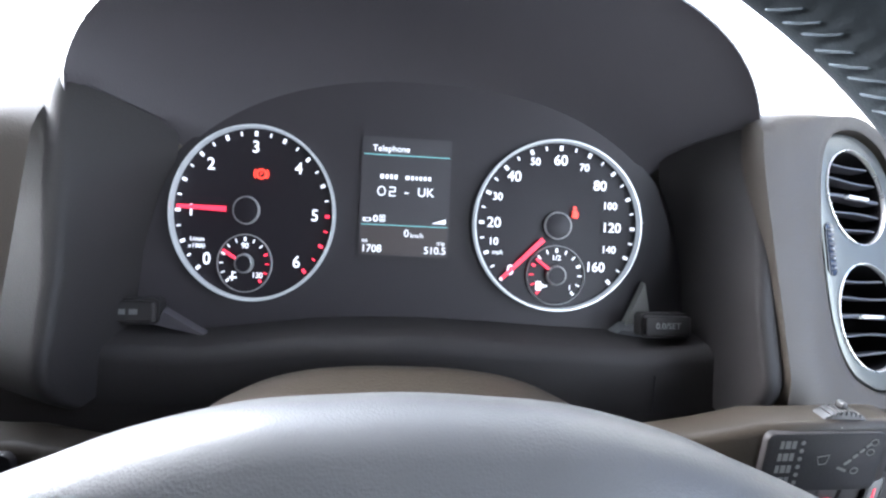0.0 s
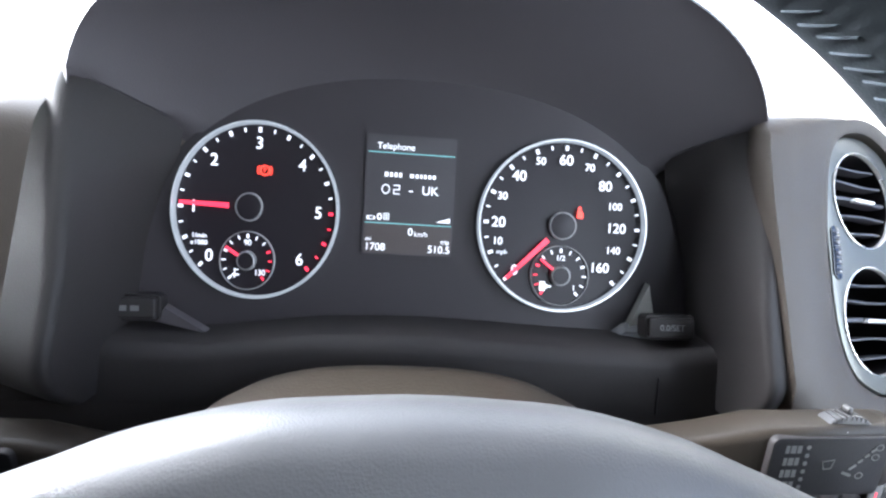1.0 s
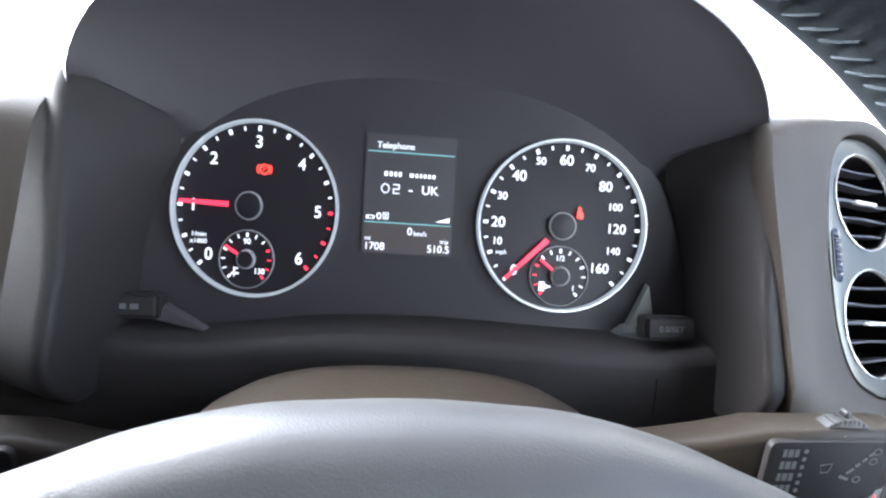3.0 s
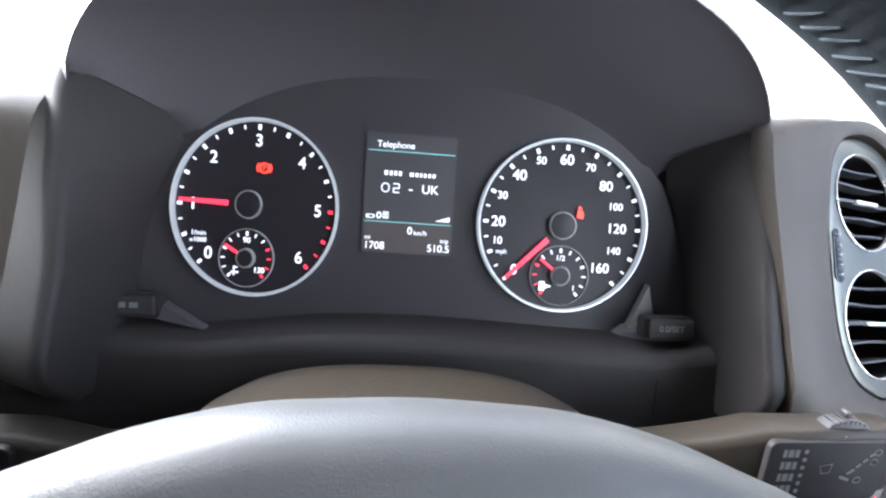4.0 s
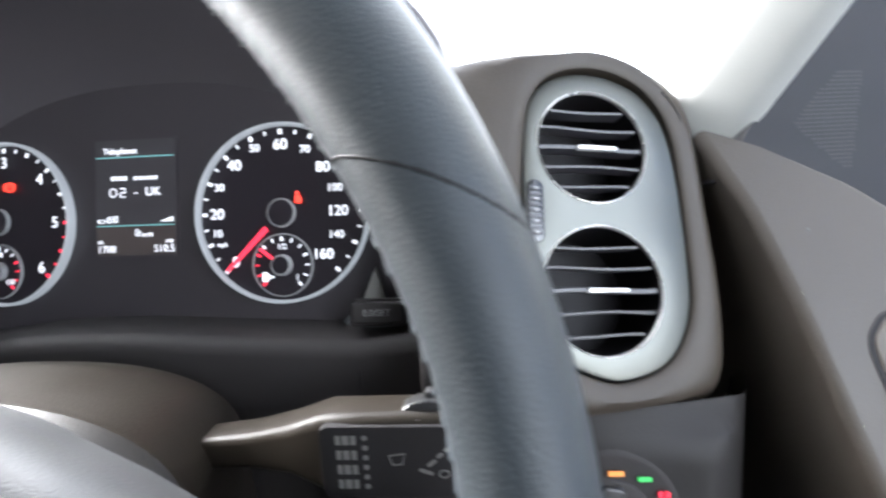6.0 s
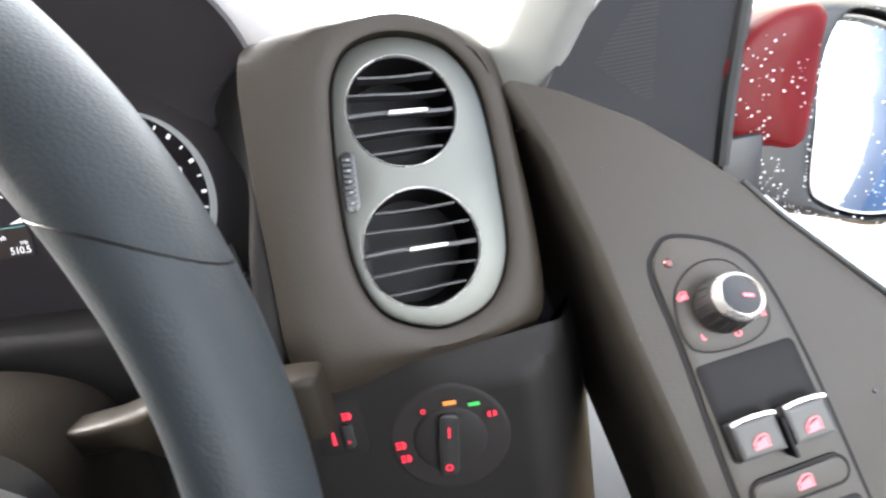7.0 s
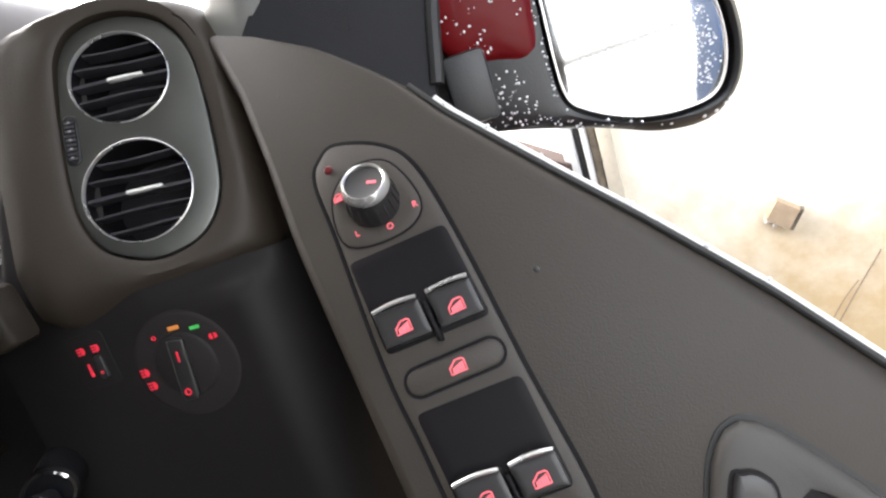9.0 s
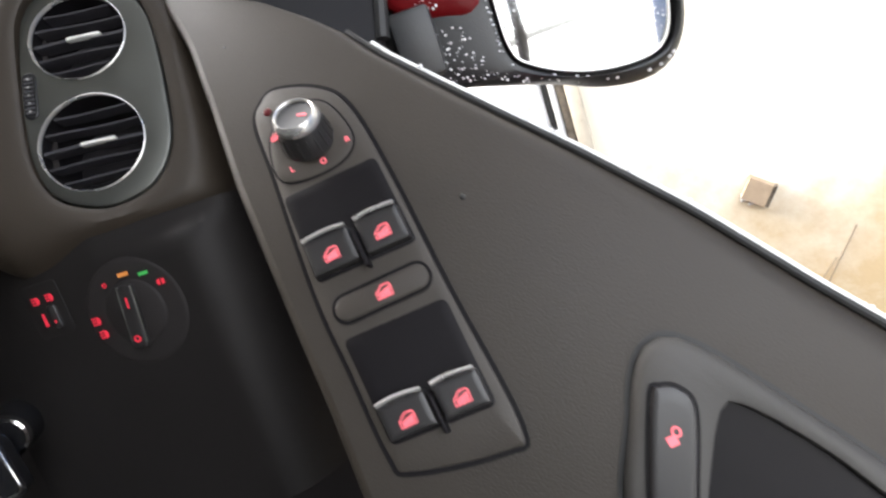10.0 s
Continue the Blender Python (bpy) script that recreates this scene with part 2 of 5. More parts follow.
def lathe(profile, n=40, sx=1.0, bm=None, cap=(False, False)):
    return stack([[(sx * r * math.cos(2 * math.pi * i / n), r * math.sin(2 * math.pi * i / n), z) for i in range(n)] for r, z in profile], bm, cap)


def sweep(path, radius, n=8, bm=None, closed=False, flat=1.0):
    """A tube along points."""
    bm = bm or bmesh.new()
    path = [Vector(p) for p in path]
    rings = []
    k = len(path)
    for i, p in enumerate(path):
        a = path[(i - 1) % k] if closed or i else path[0]
        b = path[(i + 1) % k] if closed or i < k - 1 else path[-1]
        t = (b - a).normalized()
        ref = Vector((0.13, 0.21, 0.97)) if abs(t.z) < 0.9 else Vector((1, 0.1, 0))
        s = t.cross(ref).normalized()
        w = s.cross(t)
        r = radius(i / (k - 1)) if callable(radius) else radius
        rings.append([bm.verts.new(p + r * (math.cos(2 * math.pi * j / n) * s + flat * math.sin(2 * math.pi * j / n) * w)) for j in range(n)])
    pairs = list(zip(rings, rings[1:])) + ([(rings[-1], rings[0])] if closed else [])
    for a, b in pairs:
        for j in range(n):
            bm.faces.new((a[j], a[(j + 1) % n], b[(j + 1) % n], b[j]))
    if not closed:
        bm.faces.new(rings[0])
        bm.faces.new(rings[-1])
    return bm


def box(x0, x1, y0, y1, z0, z1, bevel=0.0, bm=None):
    own = bmesh.new()
    bmesh.ops.create_cube(own, size=1.0, matrix=Matrix.Translation(((x0 + x1) / 2, (y0 + y1) / 2, (z0 + z1) / 2)) @ Matrix.Diagonal((x1 - x0, y1 - y0, z1 - z0, 1)))
    if bevel:
        bmesh.ops.bevel(own, geom=own.edges[:], offset=bevel, segments=2, affect="EDGES", profile=0.5)
    if bm is None:
        return own
    me = bpy.data.meshes.new("tmp")
    own.to_mesh(me)
    own.free()
    bm.from_mesh(me)
    bpy.data.meshes.remove(me)
    return bm


def grid(fn, nu, nv, bm=None):
    """A sheet from fn(i / nu, j / nv)."""
    bm = bm or bmesh.new()
    vs = [[bm.verts.new(fn(i / nu, j / nv)) for j in range(nv + 1)] for i in range(nu + 1)]
    for i in range(nu):
        for j in range(nv):
            bm.faces.new((vs[i][j], vs[i + 1][j], vs[i + 1][j + 1], vs[i][j + 1]))
    return bm


def thicken(bm, d):
    """Gives a sheet thickness d against its normals."""
    bmesh.ops.recalc_face_normals(bm, faces=bm.faces)
    bmesh.ops.solidify(bm, geom=bm.faces[:], thickness=d)
    return bm


def islands(bm):
    """The vertices of each connected piece."""
    left, out = set(bm.verts), []
    while left:
        todo, group = [left.pop()], []
        while todo:
            v = todo.pop()
            group.append(v)
            for e in v.link_edges:
                w = e.other_vert(v)
                if w in left:
                    left.remove(w)
                    todo.append(w)
        out.append(group)
    return out


def lettering(name, text, size, mat, parent, m, align="CENTER", wide=1.0, depth=0.00012):
    cu = bpy.data.curves.new(name, "FONT")
    cu.body = text
    cu.size = size
    cu.align_x = align
    cu.align_y = "CENTER"
    cu.extrude = depth
    cu.offset = size * (0.009 if name == "numeral" else 0.003)
    tmp = bpy.data.objects.new("tmp", cu)
    flat = bpy.data.meshes.new_from_object(tmp)
    bpy.data.objects.remove(tmp)
    flat.transform(Matrix.Diagonal((wide, 1, 1, 1)))
    whole = bmesh.new()
    whole.from_mesh(flat)
    bmesh.ops.remove_doubles(whole, verts=whole.verts[:], dist=1e-7)
    pieces = islands(whole) if name == "numeral" else [whole.verts[:]]
    made = []
    for group in pieces:
        keep = set(group)
        one = bmesh.new()
        copy = {v: one.verts.new(v.co) for v in group}
        for f in whole.faces:
            if f.verts[0] in keep:
                one.faces.new([copy[v] for v in f.verts])
        me = bpy.data.meshes.new(name)
        one.to_mesh(me)
        one.free()
        me.materials.append(mat)
        ob = new(name, me)
        ob.matrix_basis = m
        WORLD[ob] = m
        if parent:
            ob.parent = parent
            ob.matrix_parent_inverse = WORLD[parent].inverted()
        made.append(ob)
    whole.free()
    return made[0]


def at(m, x, y, z=0.0, turn=0.0):
    return m @ pose(x, y, z, 0, 0, turn)


def bars(widths, h, gap, bm=None):
    """A line of small plain bars, centred."""
    bm = bm or bmesh.new()
    total = sum(widths) + gap * (len(widths) - 1)
    x = -total / 2
    for w in widths:
        box(x, x + w, -h / 2, h / 2, 0, 0.0002, bm=bm)
        x += w + gap
    return bm

# ---- the car's shell ----
def structure(name, bm, mat, label, category, smooth=False):
    return tagged(part(name, bm, mat, None, "", I4, smooth), label, category, "", "structure")


structure("ground", box(-40, 40, -40, 40, -0.3, 0.0), M_GROUND, "pale wet concrete yard ground", "ground")
structure("floor", box(-0.95, 0.64, -1.7, 0.9, 0.36, 0.42), M_RUBBER, "dark carpeted car floor", "floor")
# Out of view; its front edge reaches forward to shade the dash.
structure("ceiling", box(-0.95, 0.64, -1.7, 0.24, 1.60, 1.64), M_HEAD, "unseen grey headlining, reaching forward to shade the dash", "ceiling")
# Out of view; no rear window is left, which darkens the cabin.
rear = box(-0.95, 0.64, -1.74, -1.70, 0.42, 1.60)
structure("wall_rear", rear, M_LOWER, "unseen wall behind the seats, closed to keep out light", "wall")
# Unseen side, built without windows to keep left light off the recess.
left_side = box(-0.95, -0.91, -1.7, 0.36, 0.42, 1.60)
box(-0.95, -0.91, 0.36, 0.9, 0.42, 0.98, bm=left_side)
structure("wall_left", left_side, M_LOWER, "unseen passenger side, closed to keep out light", "wall")
right_side = box(0.60, 0.64, -1.7, -0.06, 0.42, 0.80)
for y in (-1.66, -0.55):
    box(0.60, 0.64, y, y + 0.14, 0.80, 1.60, bm=right_side)
structure("wall_right", right_side, M_LOWER, "dark driver side trim below the windows", "wall")
front = box(-0.95, -0.16, 0.86, 0.90, 0.42, 0.985)
box(-0.16, 0.40, 0.86, 0.90, 0.42, 1.05, bm=front)
structure("wall_front", front, M_LOWER, "dark bulkhead under the windscreen", "wall")

# ---- dashboard ----
TILT_C = radians(12.6)
CM = basis((0, 0.304, 1.053), (1, 0, 0), (0, math.sin(TILT_C), math.cos(TILT_C)))
dash = thing("dashboard", (0, 0.33, 0.95), "charcoal soft-plastic car dashboard with hooded instrument binnacle", "dashboard")


def arch(a, h, p, cx, zb, low, n=40):
    """Half outline of a hood: up one side, over and down the other, as (x, z)."""
    out = [(cx + a * (1.06 if low < zb else 1), low)]
    for i in range(n + 1):
        th = math.pi * i / n
        c, s = math.cos(th), math.sin(th)
        out.append((cx + a * math.copysign(abs(c) ** (2 / p), c), zb + h * abs(s) ** (2 / p)))
    out.append((cx - a * (1.06 if low < zb else 1), low))
    return out


def face_y(z):
    return 0.304 + 0.2235 * (z - 1.053)


def hood_arc(a, h, p, cx, zb, start, n=40):
    """The hood's outline over the top, from start to 180 - start degrees."""
    out = []
    for i in range(n + 1):
        th = radians(start + (180 - 2 * start) * i / n)
        c, q = math.cos(th), math.sin(th)
        out.append((cx + a * math.copysign(abs(c) ** (2 / p), c), zb + h * q ** (2 / p)))
    return out


inner = hood_arc(0.172, 0.142, 2.3, 0.004, 0.986, 44)
lip = hood_arc(0.187, 0.104, 2.5, 0.005, 1.092, 11)
# hood shell: inner skin from the instrument face out to the lip, then over the top and back;
# its lower edges run into the sides of the recess
foot_line = spline([(0.146, 0.316, 1.083), (0.160, 0.3135, 1.0935), (0.178, 0.308, 1.1015), (0.188, 0.298, 1.107), (0.1925, 0.284, 1.1115)], 2, closed=False)
rows = []
for k in range(9):
    t = k / 8
    e = t ** 0.85
    row = [(p[0] + (q[0] - p[0]) * e, (face_y(p[1]) + 0.004) * (1 - t) + 0.283 * t, p[1] + (q[1] - p[1]) * e) for p, q in zip(inner, lip)]
    f = foot_line[k]
    rows.append([tuple(f)] + row + [(0.010 - f.x, f.y, f.z)])
hood = bmesh.new()
vs = [[hood.verts.new(p) for p in r] for r in rows]
for grow, y, drop in ((0.0015, 0.2815, 0), (0.0035, 0.283, 0), (0.005, 0.290, 0), (0.005, 0.42, 0), (0.0, 0.55, 0.03)):
    o = hood_arc(0.187 + grow, 0.104 + grow, 2.5, 0.005, 1.092, 11)
    o = [(o[0][0], 1.1115 - grow)] + o + [(o[-1][0], 1.1115 - grow)]
    vs.append([hood.verts.new((x, y, z - drop)) for x, z in o])
for a, b in zip(vs, vs[1:]):
    for i in range(len(a) - 1):
        hood.faces.new((a[i], a[i + 1], b[i + 1], b[i]))
part("instrument_hood", hood, M_HOOD, dash, "black grained hood over the instruments")

# sides of the instrument recess: they wrap round from the face to the front of the dash
def cheek(a, b):
    over = max(0.0, (b - 0.9) / 0.1)
    z = 0.956 + 0.166 * min(1.0, b / 0.9) + 0.005 * over
    under = max(0.0, 1 - b / 0.2)
    shift = interp(z, [(1.025, 0.0), (1.091, 0.012), (1.125, 0.016)])
    back = 0.050 * over ** 1.6 + 0.034 * under ** 2
    x0 = interp(z, [(0.956, 0.1745), (0.986, 0.1730), (1.028, 0.169), (1.057, 0.162), (1.080, 0.152), (1.125, 0.150)])

    def front(x, d):
        return (x, 0.265 + 0.365 * (x - 0.246) + 0.4294 * (z - 1.051) + d + back)
    p = Vector((x0, face_y(z) - 0.001 + 0.050 * over ** 1.6))
    c, q = Vector(front(0.1795 + shift, 0.0050)), Vector(front(0.2350, 0.0100))
    near, far = c + (p - c).normalized() * 0.007, c + (q - c).normalized() * 0.010
    if a < 0.25:
        v = p + (near - p) * (a / 0.25)
    elif a > 0.75:
        v = far + (q - far) * ((a - 0.75) / 0.25)
    else:
        t = (a - 0.25) / 0.5
        v = near * (1 - t) ** 2 + c * (2 * t * (1 - t)) + far * t * t
    return (v.x, v.y, z)


# Darker plastic here than the dash front: the recess's shade is in the colour.
part("recess_side", grid(cheek, 48, 30), M_LOWER, dash, "side wrapping into the instrument recess, shade put into its colour")
part("recess_side", grid(lambda a, b: (0.012 - cheek(a, b)[0], cheek(a, b)[1] + 0.002, cheek(a, b)[2]), 40, 24), M_LOWER, dash, "side wrapping into the instrument recess, shade put into its colour")

# upper dash pad to the windscreen
top = grid(lambda s, t: (-0.90 + 1.13 * s, 0.338 + 0.51 * t, 1.090 + 0.012 * math.sin(math.pi * t) - 0.02 * t - 0.05 * max(0.0, s - 0.90) - 0.09 * max(0.0, min(1.0, (0.645 - s) / 0.03))), 40, 12)
thicken(top, -0.03)
part("upper_pad", top, M_DASH, dash, "charcoal padded dash top below the windscreen")

# shelf under the instruments and the panel below it
ledge_z = [(-0.30, 0.985), (-0.184, 0.984), (-0.15, 0.980), (-0.12, 0.979), (-0.088, 0.983), (-0.058, 0.987), (-0.027, 0.9886), (0.01, 0.989), (0.086, 0.986), (0.142, 0.985), (0.184, 0.990), (0.30, 0.990)]


def ledge(s, t):
    x = -0.235 + 0.452 * s
    z = interp(x, ledge_z)
    prof = [(0.0, (0.302, 0.003)), (0.45, (0.275, 0.003)), (0.60, (0.264, 0.0015)), (0.70, (0.259, -0.003)), (0.80, (0.2575, -0.010)), (1.0, (0.250, -0.065))]
    y = interp(t, [(a, b[0]) for a, b in prof])
    dz = interp(t, [(a, b[1]) for a, b in prof])
    return (x, y, z + dz)


part("instrument_shelf", grid(ledge, 60, 20), M_LOWER, dash, "dark plastic shelf below the instruments")
part("seam", sweep([(0.141, 0.2572, 0.974), (0.141, 0.2492, 0.925)], 0.0005, 6), M_HOLLOW, dash)

# lower dash
def lower(s, t):
    x = -0.62 + 0.975 * s
    z = 0.955 - 0.45 * t
    return (x, 0.249 + 0.10 * t * t + (0.07 * ((x - 0.30) / 0.05) ** 2 if x > 0.30 else 0), z)


low_bm = grid(lower, 60, 20)
part("lower_panel", low_bm, M_LOWER, dash, "dark lower dash panel")
# Added slab that stops bright outside light showing beside the door.
part("gap_filler", box(0.280, 0.365, 0.362, 0.376, 0.45, 1.056, 0.003), M_LOWER, dash, "dark filler added behind the gap between dash and door")
# centre part of the dash past the hood
def centre(a, b):
    x = -0.190 - 0.51 * a
    over = max(0.0, (b - 0.72) / 0.28)
    z = 0.925 + 0.190 * min(1.0, b / 0.86) - 0.006 * over * over
    return (x, 0.2530 + 0.4294 * (z - 1.051) - 0.006 * math.sin(min(1.0, 6 * a) * math.pi / 2) + 0.110 * over ** 2.2, z + 0.010 * math.sin(min(1.0, 0.4 + 12 * a) * math.pi / 2) * (1 - over))


part("centre_panel", grid(centre, 50, 30), M_DASH, dash, "charcoal centre dash beside the hood")

# ---- instruments ----
cluster = thing("instrument_cluster", (0, 0.304, 1.0), "lit instrument cluster with two silver-ringed dials and a display", "instrument cluster")
face = [((x - 0.004) * 1.0 + 0.004, (z - 1.053) / math.cos(TILT_C)) for x, z in arch(0.178, 0.148, 2.3, 0.004, 0.986, 0.978)]
part("face_panel", slab(face, -0.012, -0.002), M_FACE, cluster, "smoked black face panel", CM)


def tick(bm, r0, r1, ang, w, sx):
    a = radians(ang)
    d, n = Vector((math.cos(a), math.sin(a))), Vector((-math.sin(a), math.cos(a)))
    vs = []
    for z in (0.0012, 0.0016):
        vs.append([bm.verts.new((sx * q.x, q.y, z)) for q in (d * r0 - n * w / 2, d * r1 - n * w / 2, d * r1 + n * w / 2, d * r0 + n * w / 2)])
    bm.faces.new(vs[1])
    for i in range(4):
        bm.faces.new((vs[0][i], vs[0][(i + 1) % 4], vs[1][(i + 1) % 4], vs[1][i]))


def dial(name, cx, cy, R, sx, label, marks, reds, numbers, needle, sub, off=(0.0, 0.0)):
    m = at(CM, cx, cy)
    mh = at(CM, cx + off[0], cy + off[1])
    g = part(name, lathe([(0.0001, 0.0), (R * 0.97, 0.0)], 64, sx, cap=(True, False)), M_DIAL, cluster, label, at(CM, cx, cy, -0.0006))
    part("bezel_ring", lathe([(R * 0.966, -0.0015), (R * 0.966, 0.003), (R * 0.975, 0.0046), (R * 0.99, 0.0046), (R, 0.003), (R, -0.0015)], 72, sx), M_RING, g, "satin silver ring with added glow", m)
    for group, mat in ((marks, M_WHITE), (reds, M_REDGLOW)):
        for ang, thick in group:
            bm = bmesh.new()
            tick(bm, R * (0.872 if thick else 0.880), R * (0.928 if thick else 0.925), ang, R * (0.036 if thick else 0.018), sx)
            part("tick", bm, mat, g, "", m, smooth=False)
    for text, ang, rad, size in numbers:
        a = radians(ang)
        lettering("numeral", text, size, M_WHITE, g, at(m, sx * R * rad * math.cos(a), R * rad * math.sin(a), 0.0013), wide=sx)
    a = radians(needle)
    pts = [(R * 0.24, 0.030), (R * 0.90 - abs(off[0]), 0.019)]
    bm = bmesh.new()
    lowr, upr = [], []
    for r, w in pts:
        for sgn in (-1, 1):
            x, y = r * math.cos(a) - sgn * R * w * math.sin(a), r * math.sin(a) + sgn * R * w * math.cos(a)
            lowr.append(bm.verts.new((sx * x, y, 0.0018)))
            upr.append(bm.verts.new((sx * x, y, 0.0024)))
    for q in ((0, 1, 3, 2),):
        bm.faces.new([upr[i] for i in q])
        bm.faces.new([lowr[i] for i in q])
    for i, j in ((0, 1), (1, 3), (3, 2), (2, 0)):
        bm.faces.new((lowr[i], lowr[j], upr[j], upr[i]))
    part("needle", bm, M_REDGLOW, g, "glowing red needle", mh, smooth=False)
    part("hub", lathe([(0.0001, 0.0026), (R * 0.13, 0.0026), (R * 0.145, 0.0024), (R * 0.145, 0.0005)], 32, sx, cap=(True, False)), M_DIAL, g, "black needle hub", mh)
    part("hub_ring", lathe([(R * 0.145, 0.0005), (R * 0.146, 0.0028), (R * 0.160, 0.0026), (R * 0.163, 0.0005)], 40, sx), M_GREYRING, g, "thin grey ring", mh)
    # small gauge
    s_y, s_R, s_marks, s_reds, s_numbers, s_needle, s_icon = sub
    ms = at(mh, 0.0, s_y)
    sg = part("small_gauge", lathe([(0.0001, 0.0004), (s_R * 0.98, 0.0004)], 40, sx, cap=(True, False)), M_DIAL, g, "small black gauge", ms)
    part("gauge_ring", lathe([(s_R * 0.965, 0.0), (s_R * 0.97, 0.0018), (s_R * 1.0, 0.0016), (s_R * 1.01, 0.0)], 48, sx), M_GREYRING, g, "thin grey ring", ms)
    for group, mat in ((s_marks, M_WHITE), (s_reds, M_REDGLOW)):
        bm = bmesh.new()
        for ang, thick in group:
            tick(bm, s_R * 0.76, s_R * 0.90, ang, s_R * (0.075 if thick else 0.045), sx)
        part("gauge_marks", bm, mat, g, "", ms, smooth=False)
    for text, x, y, size in s_numbers:
        lettering("numeral", text, size, M_WHITE, g, at(ms, sx * s_R * x, s_R * y, 0.0013), wide=sx)
    a = radians(s_needle)
    part("gauge_needle", sweep([(sx * s_R * 0.35 * math.cos(a), s_R * 0.35 * math.sin(a), 0.003), (sx * s_R * 0.86 * math.cos(a), s_R * 0.86 * math.sin(a), 0.003)], 0.0009, 6), M_REDGLOW, g, "glowing red needle", ms)
    part("gauge_hub", lathe([(0.0001, 0.0042), (s_R * 0.27, 0.0042), (s_R * 0.29, 0.003), (s_R * 0.29, 0.0005)], 24, sx, cap=(True, False)), M_DIAL, g, "", ms)
    part("gauge_hub_ring", lathe([(s_R * 0.28, 0.0005), (s_R * 0.28, 0.0044), (s_R * 0.33, 0.004), (s_R * 0.34, 0.0005)], 28, sx), M_GREYRING, g, "", ms)
    bm = bmesh.new()
    for x0, x1, y0, y1 in s_icon:
        box(sx * s_R * x0, sx * s_R * x1, s_R * y0, s_R * y1, 0.001, 0.0014, bm=bm)
    part("gauge_icon", bm, M_WHITE, g, "", ms, smooth=False)
    return g, m


def tach_angle(v):
    return 225 - 45 * v


def speed_angle(v):
    return 225 - 2.25 * v if v <= 80 else 45 - 1.125 * (v - 80)


small_arc = [(225 - 270 * i / 12, i % 3 == 0) for i in range(13)]
tach, tach_m = dial(
    "rev_counter", -0.0955, -0.0035, 0.0517, 0.915, "black rev counter dial with white marks",
    [(tach_angle(i / 4), i % 2 == 0) for i in range(20)], [(tach_angle(i / 4), i % 2 == 0) for i in range(20, 25)],
    [(str(i), tach_angle(i), 0.745 if i not in (0, 6) else 0.765, 0.0098) for i in range(7)], tach_angle(1.0) - 1,
    (-0.0312, 0.0172, small_arc[:9], small_arc[9:], [("90", 0.0, 0.60, 0.0046), ("130", 0.48, -0.40, 0.0046)], 150, [(-0.52, -0.26, -0.52, -0.46), (-0.44, -0.40, -0.60, -0.28), (-0.40, -0.28, -0.34, -0.30)]), (-0.0042, 0.0015))
speed, speed_m = dial(
    "speedometer", 0.0877, -0.0022, 0.0532, 1.0, "black miles-per-hour speedometer dial with white marks",
    [(speed_angle(i * 5), i % 2 == 0) for i in range(17)] + [(speed_angle(v), v % 20 == 0) for v in range(90, 161, 10)], [],
    [(str(v), 196 if v == 10 else speed_angle(v), r, s) for v, r, s in ((0, 0.765, 0.0088), (10, 0.785, 0.0063), (20, 0.755, 0.0088), (30, 0.785, 0.0064), (40, 0.765, 0.0088), (50, 0.785, 0.0064), (60, 0.755, 0.0088), (70, 0.745, 0.0064), (80, 0.685, 0.0086), (100, 0.665, 0.0063), (120, 0.645, 0.0084), (140, 0.675, 0.0063), (160, 0.665, 0.0084))], speed_angle(0),
    (-0.0308, 0.0186, small_arc[4:], small_arc[:4], [("1/2", 0.0, 0.58, 0.0046), ("1", 0.50, -0.40, 0.0046)], 143, [(-0.66, -0.48, -0.52, -0.22), (-0.46, -0.40, -0.44, -0.30), (-0.38, -0.28, -0.40, -0.34)]))
lettering("unit_text", "mph", 0.0038, M_WHITE, speed, at(speed_m, -0.0372, -0.0180, 0.0013))
lettering("unit_text", "1/min", 0.0038, M_WHITE, tach, at(tach_m, -0.0315, -0.0165, 0.0013))
lettering("unit_text", "x1000", 0.0038, M_WHITE, tach, at(tach_m, -0.0315, -0.0205, 0.0013))
# parking brake lamp and seat-belt lamp
lamp = lathe([(0.0021, 0.001), (0.0021, 0.0015), (0.0031, 0.0015), (0.0031, 0.001)], 24)
for sgn in (-1, 1):
    for k in range(7):
        a0, a1 = radians(-40 + 80 * k / 7), radians(-40 + 80 * (k + 1) / 7)
        q = [(sgn * r * math.cos(a), r * math.sin(a)) for r, a in ((0.0036, a0), (0.0044, a0), (0.0044, a1), (0.0036, a1))]
        lamp.faces.new([lamp.verts.new((x, y, 0.0014)) for x, y in q])
part("parking_brake_lamp", lamp, M_WARN, tach, "red parking brake warning lamp", at(tach_m, 0.0036, 0.0232))
lettering("lamp_letter", "P", 0.0036, M_WARN, tach, at(tach_m, 0.0036, 0.0231, 0.0013))
belt_lamp = lathe([(0.0001, 0.0014), (0.0011, 0.0014)], 14, cap=(True, False))
bmesh.ops.translate(belt_lamp, verts=belt_lamp.verts[:], vec=(-0.0004, 0.0028, 0))
slab([(-0.0015, 0.0015), (-0.0020, -0.0030), (0.0018, -0.0034), (0.0022, -0.0005), (0.0008, 0.0016)], 0.001, 0.0014, bm=belt_lamp)
part("seat_belt_lamp", belt_lamp, M_WARN, speed, "red seat-belt warning lamp", at(speed_m, 0.0105, 0.0085, 0.0004), smooth=False)

# display
DX, DY = -0.0069, 0.0105
DM = at(CM, DX, DY)
screen = part("display", slab(rrect(0.0535, 0.0715, 0.0012), -0.0020, -0.0006), M_SCREEN, cluster, "dark colour display with white text", DM, smooth=False)
